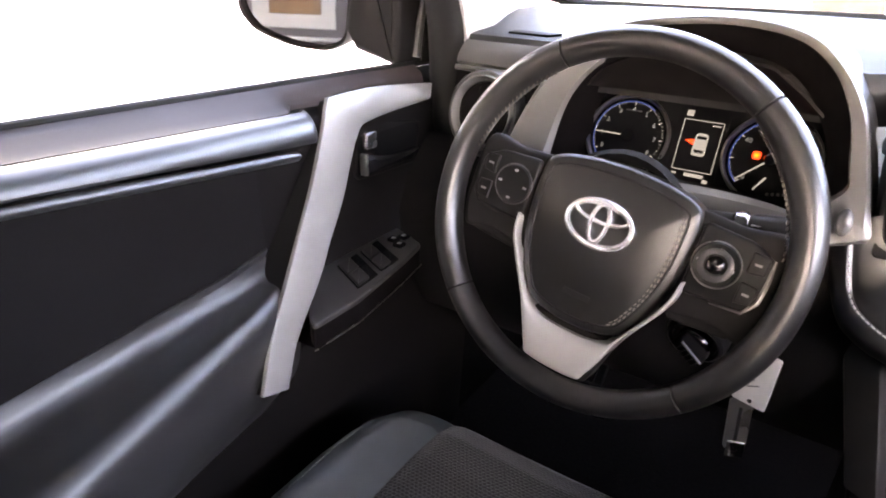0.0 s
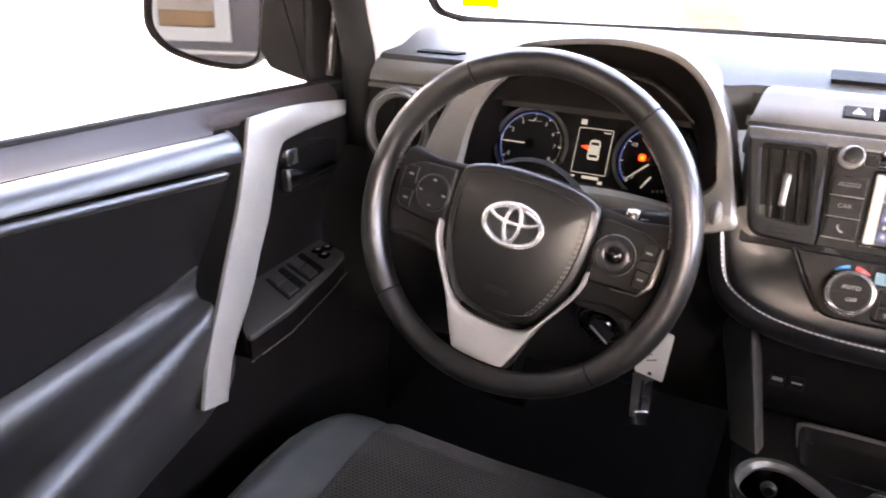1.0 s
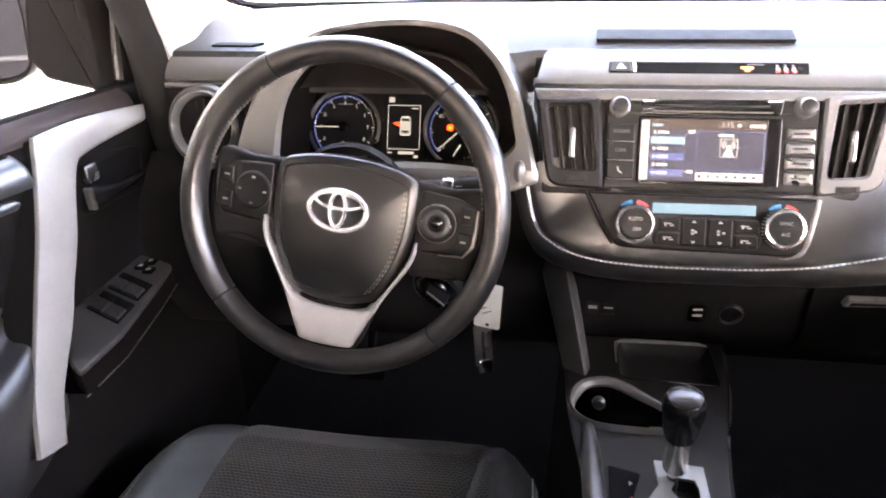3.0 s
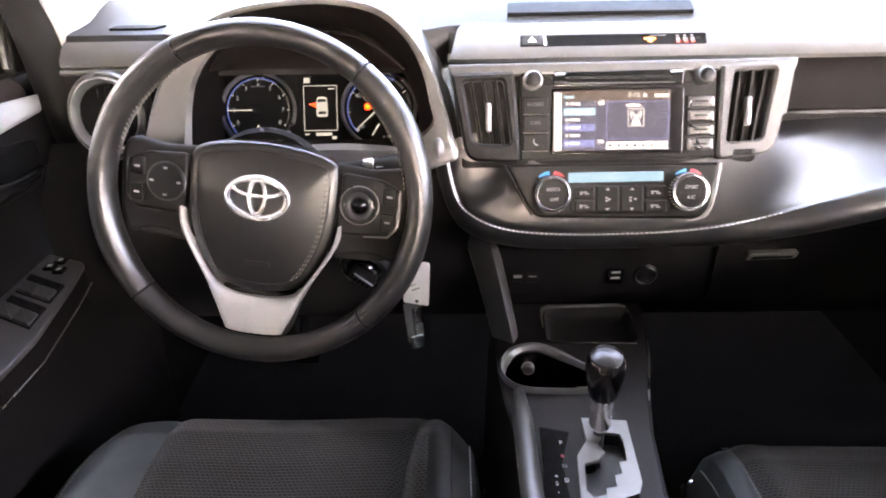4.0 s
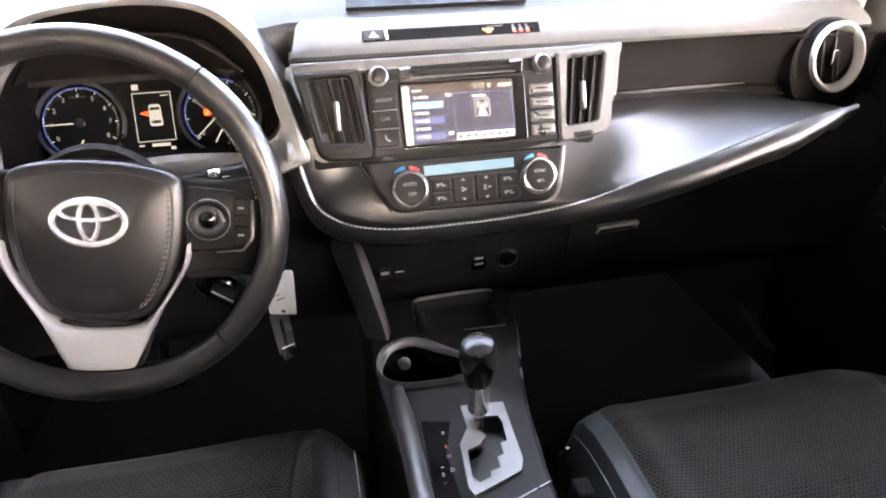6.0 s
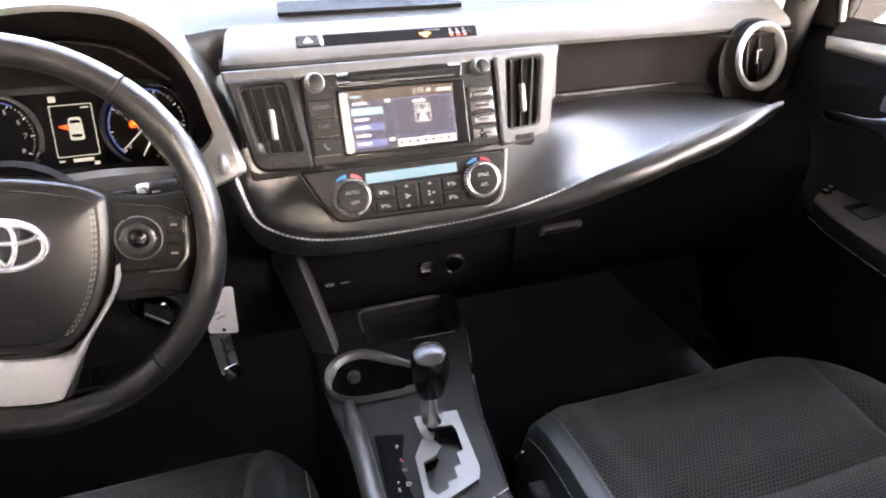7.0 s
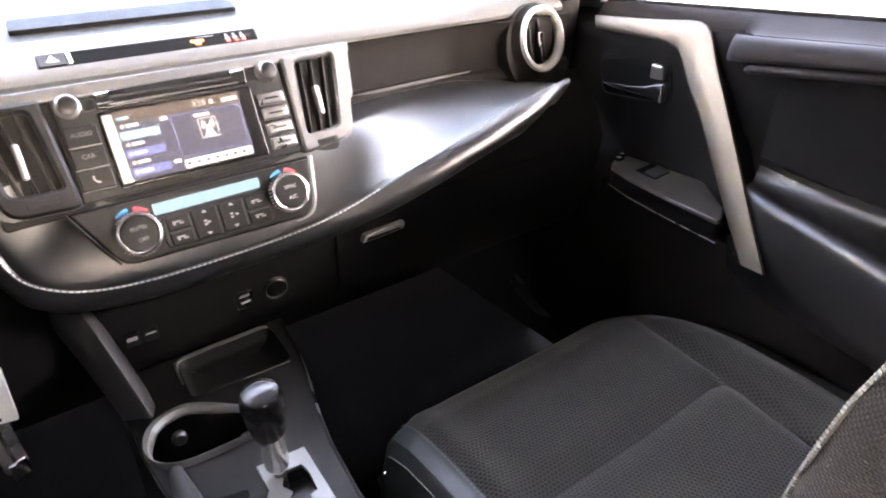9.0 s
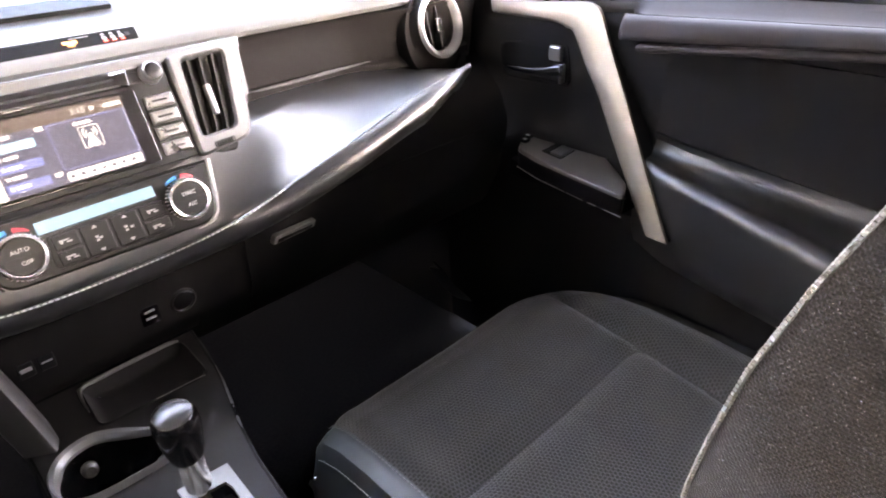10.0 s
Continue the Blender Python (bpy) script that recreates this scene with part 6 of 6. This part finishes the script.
# ---------------------------------------------------------------- doors
def car_door(s, dy, dz, name, label, driver, sill, up, lo):
    d = tagged(new(name), label, "car door", kind="structure")
    d.location = (s * 0.72, -0.3, 0.1)

    def P(o, y, z):
        return V((s * o, y + dy, z + dz))

    ys = np.linspace(-0.95, 0.30, 26)
    def T(y):
        """Height of the window sill."""
        return sill - 0.033 * max(y, -0.6)

    secs = [[P(o, y, z) for o, z in ((0.765, 0.69), (0.752, T(y) - 0.008), (0.742, T(y) - 0.014), (0.728, T(y) - 0.022), (0.716, T(y) - 0.030), (0.709, T(y) - 0.038), (0.7068, 0.700), (0.711, 0.66), (0.711, 0.58), (0.708, 0.52), (0.690, 0.49), (0.682, 0.42), (0.692, 0.25), (0.70, 0.06))] for y in ys]
    part("door_panel", solid(secs, 0.006), M_DOOR, d, "charcoal door trim panel")
    part("outer_skin", loft([[P(o, y, z) for o, z in ((0.765, sill - 0.035), (0.82, 0.69), (0.86, 0.55), (0.86, 0.2), (0.83, -0.15))] for y in ys], cap=False), M_PAINT, d)
    part("window_seal", tube([P(0.741, y, T(y) - 0.0005) for y in ys], 0.0048, 8), M_RUBBER, d)

    # sill cap that slopes inwards, and the rolled upper pad below it
    os = (sill - 0.749) * 0.85

    def brow(y):
        return 0.7296 + os - 0.0538 * (max(y, -0.6) + 0.055)

    def under(y):
        return 0.7036 + os - 0.0866 * (max(y, -0.6) + 0.086)

    ends = [(y, 1.0) for y in np.linspace(-0.95, -0.11, 18)] + [(-0.055 - 0.02 * (1 - math.sin(a)), math.cos(a)) for a in np.linspace(0.0, math.pi / 2, 9)]
    cap = [[P(lerp(o, max(o, 0.718), min(1.0, max(0.0, (y + 0.085) / 0.03))), y, z) for o, z in ((0.744, T(y) - 0.012), (0.741, T(y) - 0.003), (0.735, T(y) - 0.001), (0.722, lerp(T(y), brow(y), 0.36)), (0.705, lerp(T(y), brow(y), 0.74)),
                                    (0.696, lerp(T(y), brow(y), 0.92)), (0.6895, brow(y) + 0.0004), (0.6905, brow(y) - 0.004))] for y in list(np.linspace(-0.95, -0.10, 16)) + [-0.085, -0.075, -0.065, -0.055, 0.0, 0.1, 0.2]]
    part("sill_cap", solid(cap, 0.004), M_CAPLIT if driver else M_CAPSHADE, d, "matt taupe cap along the window sill, toned for its light")
    secs = []
    for y, f in ends:
        zb, zl = brow(y), under(y)
        prof = [(0.694, zb - 0.003)] + [(0.690 - 0.0275 * math.sin(a) ** 0.85, lerp(zl, zb, math.cos(a) ** 0.9)) for a in np.linspace(0.05, 1.5, 12)] + [(0.6645, zl - 0.001), (0.672, zl - 0.0025), (0.700, zl - 0.003)]
        secs.append([P(0.7005 - (0.7005 - o) * f, y, z) for o, z in prof])
    # one soft pad on both doors; the passenger's is coloured for dimmer light
    part("upper_roll", solid(secs, 0.003), M_SOFT if driver else M_CAPSHADE, d, "rolled soft-touch upper pad")
    part("piping", tube([P(0.668, y, sill - 0.0325 - 0.1 * (y + 0.34)) for y in list(np.linspace(-0.6, -0.105, 20)) + [-0.097, -0.092]], [0.0056] * 20 + [0.005, 0.002], 12), M_SOFT if driver else M_CAPSHADE, d, "raised piping line")

    # armrest swelling out of the panel
    secs = []
    arm = catmull([(o, z, 0) for o, z in ((0.7068, 0.705), (0.7060, 0.67), (0.7055, 0.64), (0.7045, 0.605), (0.701, 0.577), (0.692, 0.556), (0.676, 0.5455), (0.650, 0.5415), (0.625, 0.5425), (0.611, 0.542), (0.602, 0.5365), (0.5985, 0.525), (0.600, 0.49), (0.615, 0.44), (0.655, 0.40), (0.70, 0.37))], 2)
    for y in list(np.linspace(-0.95, -0.28, 18)) + list(np.linspace(-0.27, -0.12, 16)):
        f = min(1.0, max(0.0, (-0.13 - y) / 0.32))
        zs = 0.10 * (max(y, -0.5) + 0.2)
        secs.append([P(0.718 - (0.718 - q.x) * (1 if q.x > 0.70 else lerp(0.50, 1.0, f)) + 0.008 * min(1, max(0, (y + 0.17) / 0.06)), y, q.y + zs * min(1, (0.71 - q.y) / 0.1)) for q in arm])
    part("door_skin", solid([sc[:9] for sc in secs], 0.004), M_DOOR, d, "charcoal door skin above the armrest")
    part("armrest", solid([sc[8:] for sc in secs], 0.005), M_ARM if driver else M_ARMSHADE, d, "moulded charcoal armrest")

    # trim blade
    M7 = plane_frame(P(0.700, 0, 0.73), (0, -s, 0), (s * 0.2742, 0, 1))
    k = 1 if s < 0 else -1

    def yz(pts, cos=1.0369):
        return [V((k * y, (z - 0.73) * cos)) for y, z in pts]

    secs, under_blade = [], []
    for a, b in zip(catmull([(*q, 0) for q in up], 4), catmull([(*q, 0) for q in lo], 4)):
        w = (b - a).normalized()
        A, B = yz([(a.x, a.y), (b.x, b.y), (a.x + w.x, a.y + w.y)]), None
        a2, b2 = A[0], A[1]
        e = (b2 - a2).normalized()
        L = (b2 - a2).length
        secs.append([M7 @ V((*(a2 + e * p), h)) for p, h in ((0, -0.006), (0, -0.0012), (0.0006, -0.0002), (0.0016, 0.0), (L * 0.5, 0.0002), (L - 0.0045, 0.0), (L - 0.0028, -0.0006), (L - 0.0010, -0.0022), (L, -0.0045), (L, -0.006))])
        under_blade.append([M7 @ V((*(a2 + e * p), h)) for p, h in ((0.0035, -0.05), (0.0035, -0.0075), (L - 0.0035, -0.0075), (L - 0.0035, -0.05))])
    # the passenger blade is the same silver with dimmer light in its colour
    bl = part("trim_blade", loft(secs, wrap=True), M_SILVER if driver else M_SILVERSHADE, d, "satin silver angular trim blade")
    part("blade_backing", loft(under_blade, wrap=True), M_RUBBER, bl)

    # lever over a flat dark patch that stands in for the recess's shade
    MH = plane_frame(P(0.711, 0, 0.73), (0, -s, 0), (0, 0, 1))
    rec = rpoly(yz([(0.050, 0.690), (0.178, 0.668), (0.168, 0.616), (0.040, 0.622)], 1.0), [0.012, 0.016, 0.014, 0.012])
    part("handle_recess_patch", prism(rec, -0.01, 0.0012, MH, 0.001), M_FACE, d, "flat dark patch for the shaded handle recess")
    part("recess_rim", ring_prism(inset(rec, -0.005), rec, -0.01, 0.0025, MH, 0.001), M_DOOR, d)
    lev = []
    for y, z, h in ((0.044, 0.640, 0.0155), (0.058, 0.639, 0.0140), (0.075, 0.637, 0.0095), (0.105, 0.635, 0.006), (0.140, 0.635, 0.0045), (0.155, 0.637, 0.002)):
        c = yz([(y, z)], 1.0)[0]
        lev.append([MH @ V((c.x, c.y + h * math.sin(a), 0.012 + 0.006 * math.cos(a))) for a in (2 * math.pi * i / 12 for i in range(12))])
    hd = part("door_handle", loft(lev, wrap=True), M_GLOSS, d, "glossy dark door lever")
    # upright bright bar paints the white highlight on the glossy lever's end
    part("lever_end_glint", box((*yz([(0.045, 0.640)], 1.0)[0], 0.012), (0.006, 0.029, 0.012), 0.003, MH), M_BEZEL, hd, "bright bar for the lever end's highlight")
    part("lock_knob", box((*yz([(0.062, 0.668)], 1.0)[0], 0.006), (0.022, 0.022, 0.012), 0.003, MH), M_BEZEL, d, "bright lock knob")

    # switch panel
    MP = plane_frame(P(0.64, 0, 0.522), (0, -s, 0), (s, 0, 0))
    A = [(-0.140, -0.021), (-0.067, -0.022), (0.045, -0.004), (0.100, 0.008), (0.125, 0.072), (-0.03, 0.078), (-0.120, 0.006)] if driver else [(-0.134, -0.034), (-0.045, -0.021), (0.035, -0.006), (0.089, 0.012), (0.125, 0.076), (-0.03, 0.078), (-0.115, 0.006)]
    sk = rpoly([V((k * a, b)) for a, b in A], 0.010)
    # passenger panel takes the lighter copy, coloured as if lit by its window
    pn = part("switch_panel", prism(sk, -0.006, 0.0, MP, 0.002), M_GRAPH if driver else M_GRAPHLIT, d, "satin switch panel on the armrest")
    part("panel_skirt", loft([[MP @ V((q.x, lerp(q.y, 0.03, f), h)) for q in sk] for f, h in ((0.012, -0.0055), (0.012, -0.031), (0.85, -0.034), (0.95, -0.06))], wrap=True), M_LINER, d, "black panel skirt")
    # thin bright tube stands in for the reflection along the lower edge
    part("panel_edge_glint", tube([MP @ V((k * a, b - 0.0003, -0.0315)) for a, b in A[:4]], 0.0007, 6), M_BEZEL, d)
    wells = ([(-0.049, -0.006), (-0.006, -0.002), (0.023, 0.059), (-0.020, 0.055)], [(0.002, 0.000), (0.043, 0.003), (0.072, 0.064), (0.029, 0.059)]) if driver else ([(0.008, 0.018), (0.052, 0.026), (0.054, 0.068), (0.012, 0.062)],)
    for F4 in wells:
        def quad(p, q):
            w = V(F4[0]).lerp(V(F4[1]), p).lerp(V(F4[3]).lerp(V(F4[2]), p), q)
            return V((k * w.x, w.y))

        fr = part("switch_frame", prism(rpoly([quad(0, 0), quad(1, 0), quad(1, 1), quad(0, 1)], 0.003), -0.01, 0.0010, MP, 0.0006), M_FACE, pn, "black switch well")
        for q0, q1 in ((0.05, 0.48), (0.52, 0.95)) if driver else ((0.07, 0.93),):
            part("window_switch", prism(rpoly([quad(0.06, q0), quad(0.60, q0), quad(0.60, q1), quad(0.06, q1)], 0.0015), 0.0, 0.0042, MP, 0.0015), M_GRAPH, fr, "grey window rocker")
            part("switch_front", prism(rpoly([quad(0.62, q0), quad(0.95, q0), quad(0.95, q1), quad(0.62, q1)], 0.001), 0.0, 0.0026, MP, 0.001), M_FACE, fr)
    for a, b in ((0.086, 0.046), (0.077, 0.029), (0.101, 0.040)) if driver else ((0.100, 0.044), (0.108, 0.062)):
        r = part("lock_switch", prism(rpoly([V((k * (a + p), b + q)) for p, q in ((-0.007, -0.007), (0.007, -0.007), (0.007, 0.007), (-0.007, 0.007))], 0.002), 0.0, 0.004, MP, 0.0015), M_FACE, pn)
        part("lock_mark", box((k * a, b, 0.0041), (0.0060, 0.0055, 0.0006), 0.0003, MP), M_INK, r, smooth=False)

    # window frame, corner panel and pane
    MQ = plane_frame(P(0.748, 0, 0.73), (0, -s, 0), (0, 0, 1))
    part("corner_panel", prism(rpoly(yz([(0.206, 0.742), (0.232, 0.85), (0.10, 1.05), (0.0, 1.145), (0.05, 1.16), (0.18, 1.0), (0.33, 0.84), (0.36, 0.735)], 1.0), 0.01), -0.01, 0.02, MQ, 0.004), M_BLACK, d, "black corner trim")
    part("window_channel", tube([P(0.733, 0.203, 0.752), P(0.733, 0.214, 0.80), P(0.730, 0.230, 0.86)], 0.0055, 8), M_SOFT, d)
    return d


M_REDPOST = mat("red_post", (0.060, 0.0045, 0.0060), 1.0, 0, 0.05, 10, 0, 900, 0.0)
M_COLUMN = mat("beige_concrete", (0.018, 0.0165, 0.0135), 1.0, 0, 0.15, 6, 0.1, 60, 0.0)
M_YELLOW = mat("yellow_board", (0.30, 0.22, 0.002), 1.0, 0, 0.05, 10, 0, 900, 0.0)
M_GRAPH = mat("graphite_panel", (0.036, 0.033, 0.031), 0.42, 0.3, 0.06, 20, 0.05, 1200)
# lighter copy of the graphite, window light put in its colour
M_GRAPHLIT = mat("window_lit_graphite_panel", (0.060, 0.052, 0.045), 0.45, 0.3, 0.06, 20, 0.05, 1200)
car_door(-1, 0.0, 0.0, "door_1", "charcoal driver's door with silver trim blade and window switches", True, 0.749,
         [(0.193, 0.722), (0.081, 0.734), (0.0, 0.735), (-0.014, 0.730), (-0.031, 0.702), (-0.070, 0.647), (-0.104, 0.606), (-0.137, 0.566), (-0.176, 0.519), (-0.208, 0.467)],
         [(0.182, 0.702), (0.10, 0.7005), (0.050, 0.697), (0.033, 0.692), (0.011, 0.669), (-0.026, 0.620), (-0.060, 0.584), (-0.092, 0.548), (-0.142, 0.502), (-0.173, 0.458)])
car_door(1, -0.034, 0.008, "door_2", "charcoal passenger door with silver trim blade in a darker shade tone", False, 0.761,
         [(0.193, 0.736), (0.093, 0.741), (0.020, 0.7465), (0.002, 0.745), (-0.013, 0.736), (-0.041, 0.693), (-0.073, 0.646), (-0.103, 0.601), (-0.133, 0.556), (-0.196, 0.462)],
         [(0.185, 0.717), (0.092, 0.716), (0.055, 0.7145), (0.042, 0.710), (0.027, 0.705), (-0.006, 0.663), (-0.037, 0.628), (-0.072, 0.580), (-0.108, 0.532), (-0.161, 0.463)])


# ---------------------------------------------------------------- wing mirrors
def wing_mirror(s, paint, label):
    w = thing("wing_mirror", label, "wing mirror", (s * 0.93, 0.18, 0.75))
    Mm = plane_frame((s * 0.925, 0.168, 0.85), (0.96, 0.27 * -s, 0), (0, 0.04, 1))
    ol = [(s * 0.098, 0.0), (s * 0.105, -0.046), (s * 0.078, -0.078), (s * 0.015, -0.099), (s * -0.050, -0.103), (s * -0.083, -0.087), (s * -0.093, 0.0), (s * -0.09, 0.07), (s * -0.04, 0.10), (s * 0.085, 0.075)]
    sh = rpoly(ol, 0.03, 6)
    part("housing", loft([[Mm @ V((*(q * 0.3), -0.11)) for q in sh], [Mm @ V((*(q * 0.75), -0.085)) for q in sh], [Mm @ V((*(q * 0.97), -0.04)) for q in sh], [Mm @ V((*q, -0.005)) for q in sh], [Mm @ V((*(q * 0.985), 0.004)) for q in sh], [Mm @ V((*(q * 0.94), 0.002)) for q in sh], [Mm @ V((*(q * 0.93), -0.012)) for q in sh]], wrap=True), paint, w)
    part("mirror_glass", prism(inset(sh, 0.008), -0.012, -0.006, Mm, 0.001), M_MIRROR, w, "silvered mirror glass")
    Ma = plane_frame((0, 0.20, 0), (1, 0, 0), (0, 0, 1))
    part("arm", prism(rpoly([(s * 0.838, 0.785), (s * 0.82, 0.757), (s * 0.742, 0.740), (s * 0.735, 0.90), (s * 0.80, 0.90), (s * 0.822, 0.85)], 0.006), -0.07, 0.03, Ma, 0.01), M_LOWER, w)
    return w


wing_mirror(-1, M_BLACK, "black-cased wing mirror outside the driver's window")
wing_mirror(1, M_WHITEPL, "pale painted wing mirror outside the passenger window")

bk = thing("belt_buckle", "black seat-belt buckle with pale wires beside the passenger seat", "belt buckle", (0.118, -0.16, 0.05))
part("buckle_stalk", tube([(0.118, -0.20, 0.06), (0.118, -0.17, 0.20), (0.117, -0.155, 0.285)], 0.007, 10), M_RUBBER, bk)
part("buckle_head", box((0.117, -0.15, 0.30), (0.022, 0.030, 0.05), 0.006), M_RUBBER, bk)
for k in range(4):
    part("wire", tube([(0.113, -0.135 + 0.004 * k, 0.29), (0.108 + 0.004 * k, -0.142 + 0.006 * k, 0.305), (0.112, -0.15 + 0.008 * k, 0.322 - 0.004 * k)], 0.0007, 5), M_TAN, bk, "thin pale wire")
part("bright_tip", box((0.113, -0.106, 0.341), (0.004, 0.003, 0.004), 0.001), M_CHROME, bk)

# ---------------------------------------------------------------- footwell
# grey curved strip added to imitate a streak of light in the footwell
ft = thing("footwell_glint", "small curved strip standing in for a glint in the passenger footwell", "trim panel", (0.62, 0.19, 0.20))
part("panel", solid([[V((0.585 + 0.055 * u + 0.018 * u * u, 0.178 - 0.012 * math.sin(math.pi * v) + 0.05 * abs(v - 0.5), 0.275 - 0.105 * u)) + V((0.014 * (v - 0.5), 0, 0.010 * (v - 0.5))) for v in np.linspace(0, 1, 9)] for u in np.linspace(0, 1, 9)], 0.004), M_RAIL, ft)
pd = thing("brake_pedal", "black rubber brake pedal in the footwell", "pedal", (-0.36, 0.4, 0.1))
part("pad", box((0, 0, 0), (0.07, 0.055, 0.015), 0.006, pose(-0.46, 0.36, 0.17, 60)), M_RUBBER, pd)
part("lever", tube([(-0.46, 0.37, 0.17), (-0.46, 0.50, 0.30), (-0.46, 0.66, 0.42), (-0.46, 0.785, 0.45)], 0.009, 8), M_BLACK, pd)

# ---------------------------------------------------------------- beyond the windows
wall = thing("poster_wall", "taupe display board with a cream-framed ochre poster", "display board", (-2.1, -2.95, -0.42))
part("board_panel", box((-2.1, -3.0, 0.5), (3.0, 0.08, 1.86), 0.02), M_TAUPEWALL, wall)
po = part("poster", box((-1.76, -2.945, 0.99), (0.52, 0.02, 0.72), 0.006), M_CREAM, wall, "cream framed poster")
part("poster_band", box((-1.75, -2.93, 0.76), (0.32, 0.012, 0.09), 0.004), M_WOODY, po, "ochre band")
part("poster_band", box((-1.75, -2.93, 0.99), (0.32, 0.012, 0.37), 0.004), M_BEIGE, po, "beige band")
part("skirting", box((-2.1, -2.945, 0.57), (3.0, 0.03, 0.025), 0.006), M_CREAM, wall)
for px in (1.40, 1.70):
    po = thing("marker_post", "red and white marker post beyond the windscreen", "post", (px, 7.0, -0.42), "marker posts")
    part("pole", lathe([(0.05, -0.42), (0.05, 1.5), (0.001, 1.52)], Matrix.Translation((px, 7.0, 0)), 14), M_REDPOST, po)
sg = thing("yellow_sign", "small yellow sign beyond the windscreen", "sign", (-3.2, 7.0, -0.42))
part("board", box((-3.22, 7.0, 0.54), (0.48, 0.03, 0.28), 0.01), M_YELLOW, sg)
part("post", lathe([(0.02, -0.42), (0.02, 0.45)], Matrix.Translation((-3.22, 7.02, 0)), 10), M_BEZEL, sg)
cl = thing("concrete_column", "beige concrete column beyond the windscreen", "column", (-0.57, 7, -0.42))
part("shaft", box((-0.57, 7.0, 1.28), (0.60, 0.55, 3.4), 0.03), M_COLUMN, cl)
